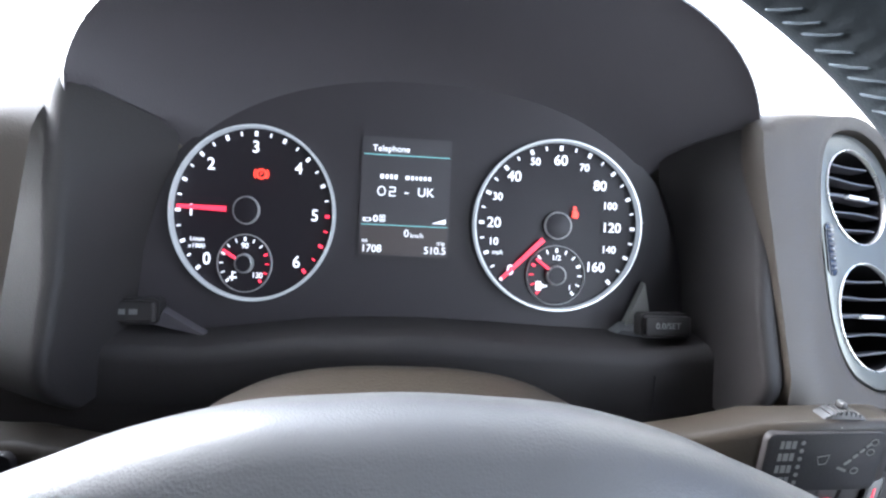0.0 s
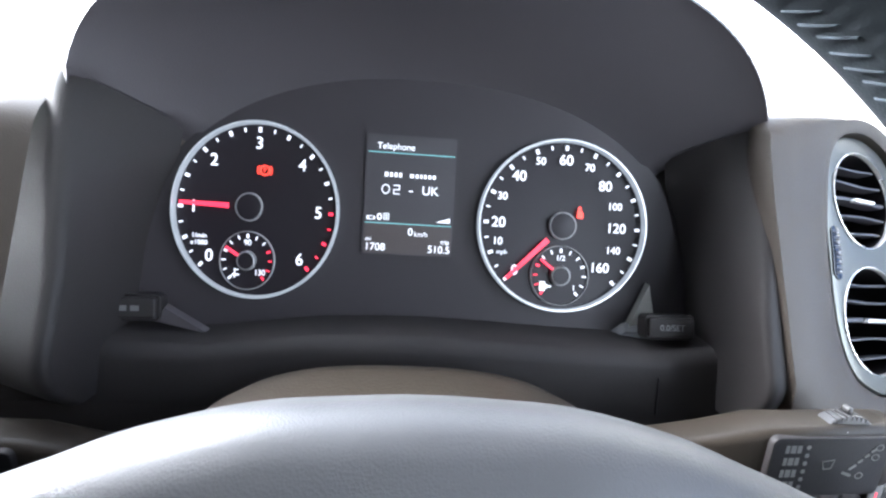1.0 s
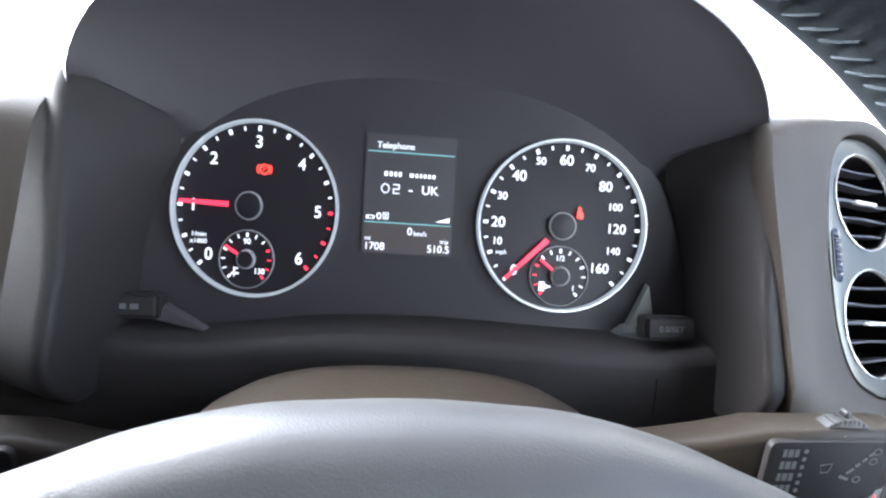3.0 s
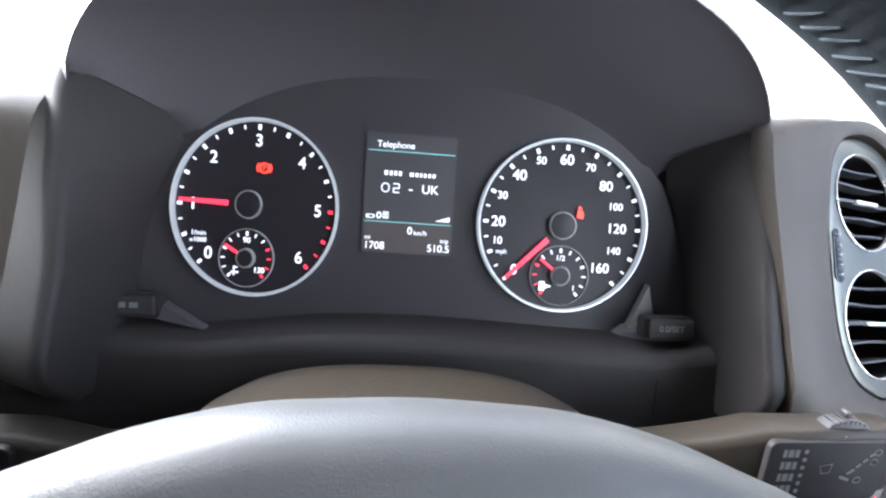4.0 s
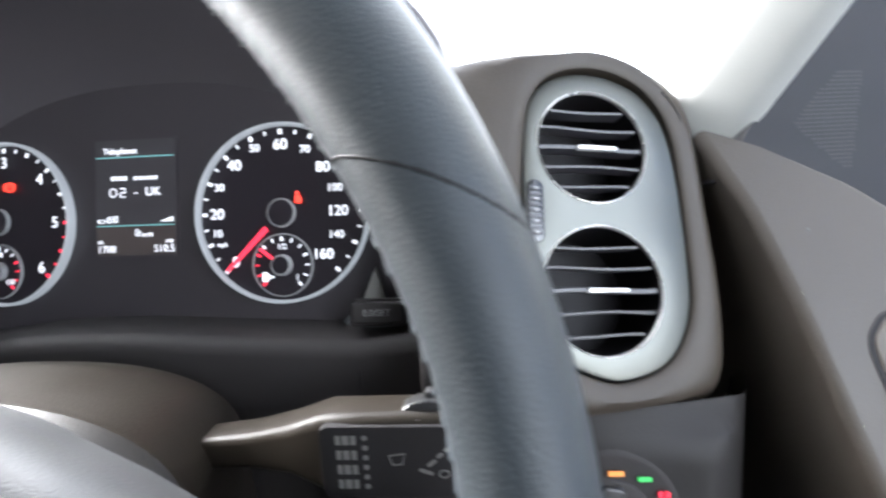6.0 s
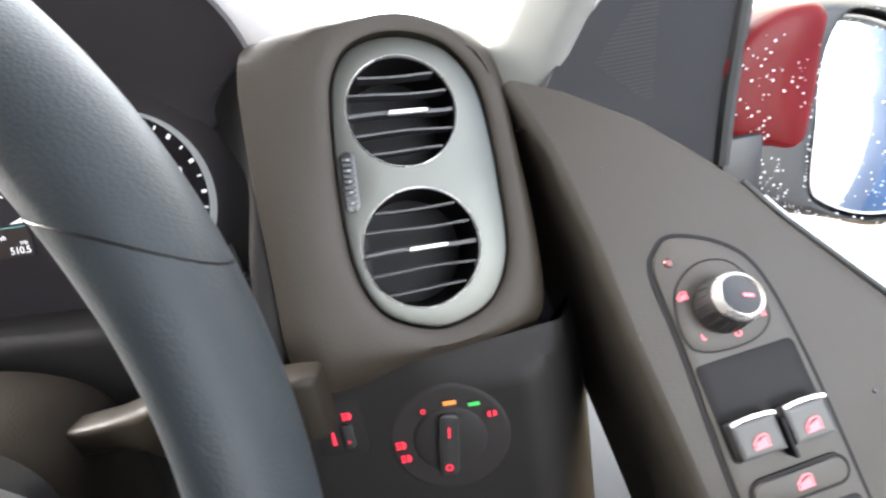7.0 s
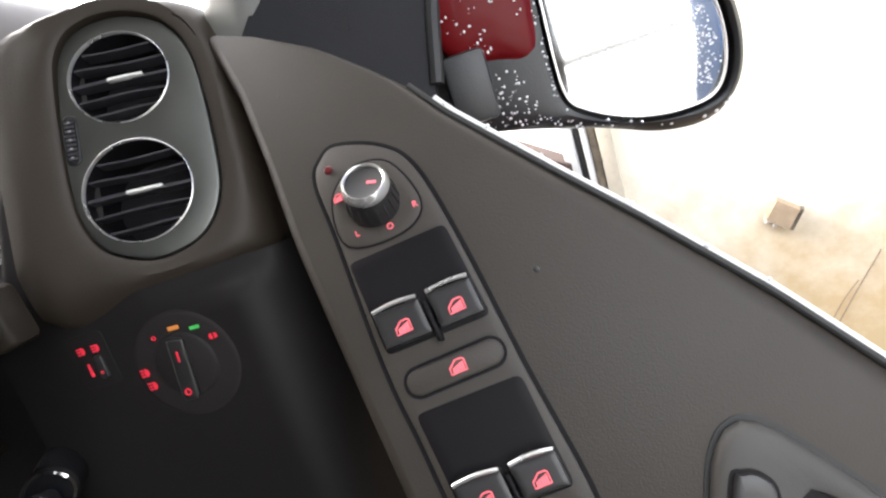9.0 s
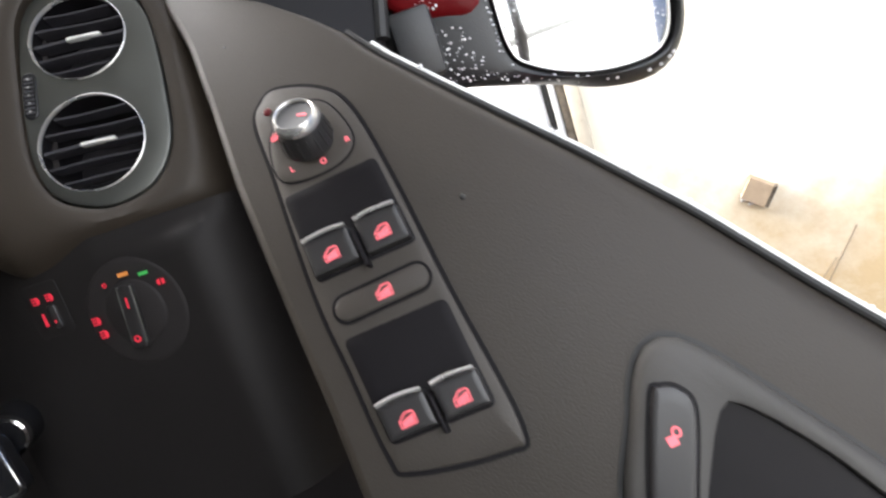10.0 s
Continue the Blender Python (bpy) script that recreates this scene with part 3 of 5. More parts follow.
part("display_frame", band(rrect(0.0555, 0.0735, 0.0016), rrect(0.0535, 0.0715, 0.0012), -0.0025, -0.0006), M_FACE, screen, "", DM)


def line(y, mat):
    part("display_line", box(-0.0262, 0.0258, y - 0.00022, y + 0.00022, -0.0004, -0.0002), mat, screen, "", DM, smooth=False)


line(0.0250, M_TEAL)
line(-0.0172, M_TEAL)
lettering("display_text", "Telephone", 0.0052, M_WHITE, screen, at(DM, -0.0210, 0.0287, -0.0004), "LEFT")
part("display_text_bar", bars([0.0021, 0.0017, 0.0017, 0.0017], 0.0026, 0.0010), M_WHITE, screen, "", at(DM, -0.0107, 0.0120, -0.0005), smooth=False)
part("display_text_bar", bars([0.0024, 0.0017, 0.0013, 0.0016, 0.0017, 0.0017], 0.0022, 0.0010), M_WHITE, screen, "", at(DM, 0.0070, 0.0118, -0.0005), smooth=False)
# round-and-angular network mark, drawn as plain shapes
mark = band(ellipse(0.0025, 0.0029, 28), ellipse(0.0019, 0.0023, 28), 0, 0.0002)
for x0, x1, y0, y1 in ((0.0046, 0.0084, -0.0029, -0.0023), (0.0046, 0.0084, 0.0022, 0.0028), (0.0078, 0.0084, 0.0, 0.0022), (0.0046, 0.0084, -0.0004, 0.0002), (0.0046, 0.0052, -0.0023, -0.0004)):
    box(x0, x1, y0, y1, 0, 0.0002, bm=mark)
part("display_icon", mark, M_WHITE, screen, "", at(DM, -0.0148, 0.0032, -0.0005), smooth=False)
lettering("display_text", "-", 0.0075, M_WHITE, screen, at(DM, 0.0003, 0.0032, -0.0004), wide=1.3)
lettering("display_text", "UK", 0.0075, M_WHITE, screen, at(DM, 0.0119, 0.0032, -0.0004))
battery = band(rrect(0.0046, 0.0022, 0.0003), rrect(0.0038, 0.0014, 0.0002), 0, 0.0002)
box(0.0023, 0.0028, -0.0006, 0.0006, 0, 0.0002, bm=battery)
box(-0.0018, -0.0009, -0.0006, 0.0006, 0, 0.0002, bm=battery)
part("display_icon", battery, M_WHITE, screen, "", at(DM, -0.0230, -0.0143, -0.0005), smooth=False)
part("display_icon", band(ellipse(0.0015, 0.0020, 20), ellipse(0.0008, 0.0012, 20), 0, 0.0002), M_WHITE, screen, "", at(DM, -0.0177, -0.0135, -0.0005), smooth=False)
handset = band(rrect(0.0034, 0.0040, 0.0004), rrect(0.0026, 0.0032, 0.0003), 0, 0.0002)
box(-0.0008, 0.0008, 0.0002, 0.0010, 0, 0.0002, bm=handset)
box(-0.0008, 0.0008, -0.0012, -0.0005, 0, 0.0002, bm=handset)
part("display_icon", handset, M_WHITE, screen, "", at(DM, -0.0137, -0.0132, -0.0005), smooth=False)
part("display_icon", slab([(-0.0044, -0.0010), (0.0042, -0.0010), (0.0042, 0.0020)], 0, 0.0002), M_WHITE, screen, "", at(DM, 0.0206, -0.0142, -0.0005), smooth=False)
part("trip_field", slab(rrect(0.0525, 0.0178, 0.0006), -0.0020, -0.00045), M_TRIP, screen, "brownish lower field", at(DM, -0.0002, -0.0264), smooth=False)
lettering("display_text", "0", 0.0062, M_WHITE, screen, at(DM, 0.0012, -0.0220, -0.0004))
lettering("display_text", "km/h", 0.0040, M_WHITE, screen, at(DM, 0.0035, -0.0230, -0.0004), "LEFT")
lettering("display_text", "mi", 0.0036, M_WHITE, screen, at(DM, -0.0255, -0.0270, -0.0004), "LEFT")
lettering("display_text", "1708", 0.0062, M_WHITE, screen, at(DM, -0.0258, -0.0318, -0.0004), "LEFT")
lettering("display_text", "trip", 0.0036, M_WHITE, screen, at(DM, 0.0250, -0.0270, -0.0004), "RIGHT")
lettering("display_text", "510.5", 0.0062, M_WHITE, screen, at(DM, 0.0258, -0.0318, -0.0004), "RIGHT")

# reset buttons with their grey fins
def set_button(x, z, y, mirror, words):
    m = basis((x, y, z), (1, 0, 0.02), (0, 0.25, 1))
    b = part("set_button", slab(rrect(0.028, 0.0115, 0.0018), -0.008, 0.004, 0.0012), M_LOWER, cluster, "small black push button", m)
    part("button_frame", band(rrect(0.031, 0.0145, 0.003), rrect(0.0285, 0.012, 0.002), -0.008, 0.001), M_LOWER, b, "", m)
    if words:
        lettering("button_text", words, 0.0050, M_DIMPRINT, b, at(m, 0, 0, 0.0041))
    else:
        part("button_bar", bars([0.0045, 0.0045], 0.0030, 0.0020), M_DIMPRINT, b, "", at(m, 0, 0, 0.0040), smooth=False)
    return m


set_button(0.1498, 0.9997, 0.2712, 1, "0.0/SET")
set_button(-0.1573, 0.9952, 0.2800, -1, "")
part("grey_fin", stack([[(0.1443, 0.297, 1.019), (0.1318, 0.292, 0.990), (0.1492, 0.293, 0.997)], [(0.1443, 0.2915, 1.019), (0.1318, 0.2860, 0.990), (0.1492, 0.2875, 0.997)]]), M_PILLAR, cluster, "pale grey pointed fin beside the dial", I4, smooth=False)
part("grey_fin", stack([[(0.1165, 0.290, 0.9825), (0.1300, 0.290, 0.9940), (0.1460, 0.286, 0.9960), (0.1650, 0.281, 0.9900)], [(0.1165, 0.284, 0.9800), (0.1300, 0.284, 0.9905), (0.1460, 0.280, 0.9925), (0.1650, 0.275, 0.9870)]]), M_FOOT, cluster, "dark grey foot of the fin", I4, smooth=False)
part("grey_fin", stack([[(-0.1462, 0.284, 0.9890), (-0.1400, 0.285, 0.9965), (-0.1166, 0.284, 0.9820)], [(-0.1462, 0.279, 0.9880), (-0.1400, 0.280, 0.9955), (-0.1166, 0.279, 0.9812)]]), M_HOOD, cluster, "dark grey foot of the fin", I4, smooth=False)

# ---- air vents ----
VM = basis((0.246, 0.265, 1.051), (0.9394, 0.343, 0), (-0.1283, 0.3514, 0.9274))
vent = thing("air_vent", (0.246, 0.265, 0.97), "twin round air vents in a satin silver oval panel", "air vent")
oval = [(p.x, p.y) for p in spline([(-0.0138, 0.0416), (-0.0078, 0.0576), (0.0025, 0.0677), (0.0195, 0.0715), (0.0385, 0.0679), (0.0556, 0.0555), (0.0645, 0.0281), (0.0600, -0.0343), (0.0530, -0.0600), (0.0388, -0.0760), (0.0169, -0.0812), (0.0002, -0.0768), (-0.0165, -0.0640), (-0.0235, -0.0386), (-0.0205, 0.0029)], 5)]
HOLES = [(0.0208, 0.0318, 0.0293), (0.0125, -0.0388, 0.0312)]


def plate_with_holes(outline, holes, z0, z1, bevel, n=48):
    """An outline with round holes: joined rings laid out from the two holes to the edge."""
    bm = bmesh.new()
    ow = inset(outline, bevel)
    front = [bm.verts.new((x, y, z1)) for x, y in ow]
    edges = [bm.edges.new((front[i], front[(i + 1) % len(front)])) for i in range(len(front))]
    hole_rings = []
    for cx, cy, r in holes:
        ring = [bm.verts.new((cx + r * math.cos(2 * math.pi * i / n), cy + r * math.sin(2 * math.pi * i / n), z1)) for i in range(n)]
        edges += [bm.edges.new((ring[i], ring[(i + 1) % n])) for i in range(n)]
        hole_rings.append(ring)
    bmesh.ops.triangle_fill(bm, use_beauty=True, use_dissolve=False, edges=edges)
    prev = front
    for q, z in ((inset(outline, bevel * 0.3), z1 - bevel * 0.3), (outline, z1 - bevel), (outline, z0)):
        ring = [bm.verts.new((x, y, z)) for x, y in q]
        for i in range(len(ring)):
            j = (i + 1) % len(ring)
            bm.faces.new((prev[i], prev[j], ring[j], ring[i]))
        prev = ring
    for (cx, cy, r), ring in zip(holes, hole_rings):
        back = [bm.verts.new((cx + r * math.cos(2 * math.pi * i / n), cy + r * math.sin(2 * math.pi * i / n), z1 - 0.012)) for i in range(n)]
        for i in range(n):
            j = (i + 1) % n
            bm.faces.new((ring[i], ring[j], back[j], back[i]))
    return bm


part("oval_panel", plate_with_holes(oval, HOLES, -0.006, 0.001, 0.002), M_SILVER, vent, "satin silver oval panel", VM)
for cx, cy, r in HOLES:
    m = at(VM, cx, cy, 0, -6)
    part("vent_ring", lathe([(r * 0.972, -0.0005), (r * 0.976, 0.0014), (r * 0.986, 0.0019), (r * 0.998, 0.0017), (r * 1.004, 0.0005)], 64), M_SATIN, vent, "thin satin metal ring", m)
    part("vent_barrel", lathe([(r * 0.971, -0.0004), (r * 0.950, -0.035), (0.0002, -0.036)], 40, cap=(False, True)), M_HOLLOW, vent, "black round barrel", m)
    for k, dy in enumerate((-0.68, -0.34, 0.0, 0.34, 0.66)):
        half = math.sqrt(max(0.0, 0.95 ** 2 - dy * dy)) * r
        sl = bmesh.new()
        secs = []
        for i in range(21):
            x = -half + 2 * half * i / 20
            wob = 0.0005 * math.sin(3.1 * x / r + 1.3 * k)
            th = 0.0008 + (0.0006 if dy == 0 else 0)
            secs.append([(x, dy * r + wob + b, z) for b, z in ((-th, -0.004), (-th * 0.7, -0.0012), (th * 0.5, -0.0010), (th, -0.003), (th * 0.9, -0.010), (-th * 0.6, -0.010))])
        stack(secs, sl)
        part("slat", sl, M_SLAT, vent, "", m)
    tab = [(-0.0100, -0.0006), (-0.0088, -0.0012), (0.0100, -0.0010), (0.0112, -0.0002), (0.0104, 0.0008), (-0.0090, 0.0009)]
    part("slat_tab", slab([(x + 0.0025, y) for x, y in tab], -0.002, 0.0012, 0.0005), M_LIP, vent, "satin metal slider tab", m)
# thumb wheel
wm = at(VM, -0.0148, 0.0020, 0.0, -8)
tw = part("thumb_wheel_slot", slab(rrect(0.0085, 0.0310, 0.004), -0.002, 0.0016, 0.0006), M_GLOSS, vent, "black thumb wheel slot", wm)
for k in range(9):
    y = -0.0112 + 0.0028 * k
    part("wheel_rib", box(-0.0026, 0.0026, y - 0.0007, y + 0.0007, 0.0012, 0.0018 + 0.0006 * math.cos(y * 130)), M_SLAT, tw, "", wm, smooth=False)
for y in (-0.0108, -0.0054, 0.0, 0.0054, 0.0108):
    part("wheel_dot", box(-0.0006, 0.0008, y - 0.0005, y + 0.0005, 0.0024, 0.0027), M_GREYPRINT, tw, "", wm, smooth=False)
# pod round the vents, part of the dash
pod_line = [(p.x, p.y) for p in spline([(-0.0575, 0.036), (-0.0530, 0.066), (-0.0455, 0.0800), (-0.022, 0.0850), (0.010, 0.0860), (0.044, 0.0825), (0.067, 0.0755), (0.0800, 0.0630), (0.0845, 0.042), (0.0840, 0.010), (0.0815, -0.045), (0.074, -0.088), (0.055, -0.0975), (0.0, -0.0985), (-0.052, -0.0965), (-0.0645, -0.083), (-0.0615, -0.020)], 5)]
pod = bmesh.new()
recess = inset(oval, -0.0009)
rings = []
def resample(poly, n):
    out = []
    tot = [0.0]
    for i in range(len(poly)):
        a, b = poly[i], poly[(i + 1) % len(poly)]
        tot.append(tot[-1] + math.hypot(b[0] - a[0], b[1] - a[1]))
    for s in range(n):
        d = tot[-1] * s / n
        i = max(j for j in range(len(poly)) if tot[j] <= d)
        f = (d - tot[i]) / max(1e-9, tot[i + 1] - tot[i])
        a, b = poly[i], poly[(i + 1) % len(poly)]
        out.append((a[0] + (b[0] - a[0]) * f, a[1] + (b[1] - a[1]) * f))
    return out


pl = resample(pod_line, 90)
rc = resample([(x, y) for x, y in recess], 90)
seq = [[(x, y, -0.0030) for x, y in rc], [(x, y, -0.0002) for x, y in inset(rc, -0.0001)], [(x, y, 0.0007) for x, y in inset(rc, -0.0009)], [(x, y, 0.0016) for x, y in inset(rc, -0.0035)], [(x, y, 0.0024) for x, y in inset(rc, -0.0080)]]
for f, z in ((0.50, 0.0026), (0.66, 0.0006), (0.82, -0.0040)):
    seq.append([(a[0] + (b[0] - a[0]) * f, a[1] + (b[1] - a[1]) * f, z) for a, b in zip(rc, pl)])
for d, z in ((0.0, -0.0115), (-0.0038, -0.0195), (-0.0060, -0.029), (-0.0070, -0.045), (-0.008, -0.12)):
    seq.append([(x, y, z) for x, y in inset(pl, d)])
for k, ring in enumerate(seq[1:8]):
    seq[k + 1] = [(x, y, z + 0.0050 * max(0.0, y / 0.075) * (1 - 0.08 * k)) for x, y, z in ring]
# towards the wheel the pod runs flat into the side of the instrument recess
flat = {5: 0.0022, 6: 0.0016, 7: 0.0006, 8: -0.0016, 9: -0.0080, 10: -0.0190}
for k, z1 in flat.items():
    seq[k] = [(x, y, z + (z1 - z) * max(0.0, min(1.0, (-0.012 - x) / 0.016)) * max(0.0, min(1.0, (y + 0.095) / 0.03)) * max(0.0, min(1.0, (0.090 - y) / 0.02))) for x, y, z in seq[k]]
for k, tuck in ((9, 0.003), (10, 0.008), (11, 0.012), (12, 0.014)):
    seq[k] = [(x + tuck * max(0.0, min(1.0, (-0.020 - x) / 0.025)), y, z) for x, y, z in seq[k]]
stack(seq, pod, cap=(False, True))
part("vent_pod", pod, M_DASH, dash, "rounded charcoal pod round the side vents", VM)

# ---- lamp switches ----
LM = basis((0.262, 0.2290, 0.9135), (0.9976, 0.0692, 0), (0, 0.069, 0.9976))
lamp_sw = thing("headlight_switch", (0.262, 0.235, 0.88), "black rotary headlight switch with red backlit symbols", "switch")
def knee(a, b):
    """Panel below the vents; it bends back towards the door and up to the pod."""
    x, y = -0.118 + 0.215 * a, 0.050 - 0.190 * b
    up = max(0.0, min(1.0, (y - 0.030) / 0.018))
    back = max(0.0, x + 0.012) * 0.23 * up * up * (3 - 2 * up)
    back = max(back, max(0.0, x - 0.042) ** 2 * 26.0)
    return LM @ Vector((x, y, -0.0008 - back))


part("knee_panel", grid(knee, 60, 30), M_KNEE, dash, "dark panel round the light switches")
part("round_plate", lathe([(0.0002, -0.0001), (0.0305, -0.0001), (0.0325, -0.0004), (0.034, -0.0016)], 48, cap=(True, False)), M_LOWER, lamp_sw, "black round plate", LM)
part("dial_disc", lathe([(0.0002, 0.0012), (0.0185, 0.0012), (0.0195, 0.0006), (0.0205, -0.0009)], 40, cap=(True, False)), M_LOWER, lamp_sw, "", LM)
km = at(LM, -0.0010, -0.0020, 0.0006, -7.7)
grip = part("grip", slab(rrect(0.0100, 0.0385, 0.0024), 0.0, 0.0034, 0.0012), M_SWITCH, lamp_sw, "raised turning grip", km)
for x in (-0.0054, 0.0054):
    part("grip_trim", sweep([(x * 0.9, -0.016, 0.0026), (x * 0.9, 0.014, 0.0030), (x * 0.85, 0.0185, 0.0028)], 0.0005, 8), M_SILVER, grip, "fine chrome line", km)
part("grip_mark", box(-0.0006, 0.0006, 0.0055, 0.0120, 0.0034, 0.0036), M_DIMGLOW, grip, "", km, smooth=False)


def glyph(kind, s):
    """Small backlit symbols, drawn as plain shapes."""
    bm = bmesh.new()
    if kind == "lamp":
        slab([(0, -0.5 * s), (0.35 * s, -0.4 * s), (0.5 * s, 0), (0.35 * s, 0.4 * s), (0, 0.5 * s)], 0, 0.0003, bm=bm)
        for y in (-0.35, 0.0, 0.35):
            box(-0.6 * s, -0.12 * s, (y - 0.09) * s, (y + 0.09) * s, 0, 0.0003, bm=bm)
    elif kind == "ring":
        band(ellipse(0.42 * s, 0.42 * s, 18), ellipse(0.26 * s, 0.26 * s, 18), 0, 0.0003, bm=bm)
    elif kind == "side":
        for sx in (-1, 1):
            slab([(sx * 0.1 * s, -0.3 * s), (sx * 0.4 * s, -0.2 * s), (sx * 0.4 * s, 0.2 * s), (sx * 0.1 * s, 0.3 * s)], 0, 0.0003, bm=bm)
    elif kind == "bar":
        box(-0.6 * s, 0.6 * s, -0.2 * s, 0.2 * s, 0, 0.0003, bm=bm)
    elif kind == "wedge":
        slab([(-0.2 * s, -0.7 * s), (0.18 * s, -0.7 * s), (0.10 * s, 0.7 * s), (-0.12 * s, 0.7 * s)], 0, 0.0003, bm=bm)
    elif kind == "window":
        o = [(-0.5 * s, -0.36 * s), (0.5 * s, -0.36 * s), (0.5 * s, 0.30 * s), (0.36 * s, 0.42 * s), (-0.05 * s, 0.42 * s), (-0.5 * s, 0.05 * s)]
        band(o, inset(o, 0.075 * s), 0, 0.0003, bm=bm)
        for k in range(5):
            box((-0.33 + 0.145 * k) * s, (-0.22 + 0.145 * k) * s, -0.27 * s, (0.0 + 0.05 * k) * s, 0, 0.0003, bm=bm)
    return bm


for kind, x, y, s, mat in (("ring", -0.0117, 0.0203, 0.0032, M_DIMGLOW), ("side", 0.0242, 0.0126, 0.0062, M_DIMGLOW), ("lamp", -0.0263, 0.0014, 0.0052, M_DIMGLOW), ("lamp", -0.0249, -0.0074, 0.0052, M_DIMGLOW), ("bar", 0.0155, 0.0203, 0.0050, M_GREEN), ("bar", 0.0028, 0.0232, 0.0058, M_AMBER)):
    part("backlit_symbol", glyph(kind, s), mat, lamp_sw, "", at(LM, x, y, 0.0014), smooth=False)
part("backlit_symbol", glyph("ring", 0.0052), M_DIMGLOW, grip, "", at(km, -0.0002, -0.0135, 0.0035), smooth=False)
FM = at(LM, -0.0570, 0.0170, -0.0006)
fog = thing("dimmer_switch", (0.2035, 0.232, 0.905), "small black dimmer switch with red backlit symbols", "switch")
part("switch_plate", slab(rrect(0.026, 0.034, 0.003), -0.004, 0.0002, 0.0003), M_KNEE, fog, "", FM)
part("switch_wheel", slab(rrect(0.006, 0.015, 0.002, cx=0.004, cy=-0.005), -0.001, 0.0018, 0.0008), M_SWITCH, fog, "", FM)
for kind, x, y, s in (("lamp", -0.0045, 0.0070, 0.0062), ("lamp", 0.0056, 0.0070, 0.0062), ("wedge", -0.0040, -0.0055, 0.0075), ("ring", 0.0040, -0.0080, 0.0028)):
    part("backlit_symbol", glyph(kind, s * 0.78), M_DIMGLOW, fog, "", at(FM, x, y, 0.0019 if x > 0 and y < 0 else 0.0006), smooth=False)

# ---- steering wheel ----
RIM_TILT = radians(19.2)
RM = basis((-0.0143, 0.1089, 0.9829), (1, 0.005, 0), (0, math.sin(RIM_TILT), math.cos(RIM_TILT)))
RIM_R, RIM_A = 0.2348, 0.0195
wheel = thing("steering_wheel", (0, 0.10, 0.93), "leather-rimmed steering wheel with grey airbag cover", "steering wheel")


def rim_point(ang, th, grow=0.0):
    a, r = radians(ang), RIM_A + grow
    rise = math.degrees(math.asin(math.sin(a)))
    thin = math.exp(-((rise - 8) / 17.0) ** 2)
    bulge = 1.0 - 0.20 * thin
    seam = math.exp(-((th % (2 * math.pi) - math.pi - 0.06) / 0.18) ** 2)
    fold = math.exp(-((th % (2 * math.pi) - math.pi + 0.34) / 0.22) ** 2)
    r -= seam * (0.0009 + 0.0003 * math.sin(2 * math.pi * ang / 1.8462)) + fold * 0.00020 * (1 + math.sin(2 * math.pi * ang / 1.8462 + 2.0))
    rr = RIM_R + 0.0025 * thin + r * bulge * math.cos(th)
    return Vector((rr * math.cos(a), rr * math.sin(a), r * math.sin(th)))


rim_bm = bmesh.new()
NA, NT = 930, 64
rs = [[rim_bm.verts.new(rim_point(360 * i / NA, 2 * math.pi * j / NT)) for j in range(NT)] for i in range(NA)]
for i in range(NA):
    for j in range(NT):
        a, b = rs[i], rs[(i + 1) % NA]
        rim_bm.faces.new((a[j], b[j], b[(j + 1) % NT], a[(j + 1) % NT]))
rim = part("rim", rim_bm, M_LEATHER, wheel, "slate grey leather rim", RM)
for ang in (24.3, 155.7, -38, 218):
    part("leather_seam", sweep([rim_point(ang - math.copysign(4.5, 90 - ang) * math.cos(2 * math.pi * j / 28), 2 * math.pi * j / 28, -0.0005) for j in range(28)], 0.0008, 6, closed=True), M_HOLLOW, rim, "", RM)
# slanted stitches across the puckered join on the inner side
for a0, a1 in ((-34, 25), (29, 151), (155, 214)):
    bm = bmesh.new()
    ang = a0
    while ang < a1:
        tilt = 0.05 * math.sin(ang * 2.3)
        sweep([rim_point(ang + 1.1 * c, math.pi + 0.04 + 0.28 * c + tilt, g) for c, g in ((-1.0, -0.0008), (-0.8, 0.0001), (0.0, 0.0004), (0.8, 0.0001), (1.0, -0.0008))], lambda t: 0.0003 + 0.00035 * math.sin(math.pi * t), 6, bm=bm)
        ang += 1.85
    part("stitching", bm, M_THREAD, rim, "slanted grey stitching", RM)
for sgn in (1, -1):
    arm = [(sgn * x + 0.010 * (sgn < 0), y) for x, y in ((0.095, -0.006), (0.150, -0.008), (0.178, -0.010), (0.196, -0.012), (0.211, -0.010), (0.225, 0.002), (0.236, -0.015), (0.234, -0.060), (0.222, -0.088), (0.205, -0.072), (0.160, -0.074), (0.100, -0.085))]
    part("spoke", slab([(p.x, p.y) for p in spline(arm, 4)], -0.044, -0.018, 0.006, 3), M_LEATHER, wheel, "slate grey spoke", RM)
pad_half = [(0.022, 0.0520), (0.048, 0.0498), (0.078, 0.0425), (0.100, 0.0340), (0.122, 0.0250), (0.145, 0.0120), (0.160, -0.0100), (0.158, -0.0450), (0.138, -0.0600), (0.118, -0.0850), (0.088, -0.1080), (0.050, -0.1250)]
pad_line = [(p.x + 0.010, p.y) for p in spline([(0.0, 0.0528)] + pad_half + [(0.0, -0.130)] + [(-x, y) for x, y in pad_half[::-1]], 4)]
pad = bmesh.new()
rings = [[(x, y, -0.030) for x, y in inset(pad_line, 0.006)], [(x, y, -0.012) for x, y in pad_line], [(x, y, -0.002) for x, y in pad_line]]
for d, z in ((0.002, 0.004), (0.006, 0.009), (0.012, 0.013), (0.020, 0.016)):
    rings.append([(x, y, z) for x, y in inset(pad_line, d)])
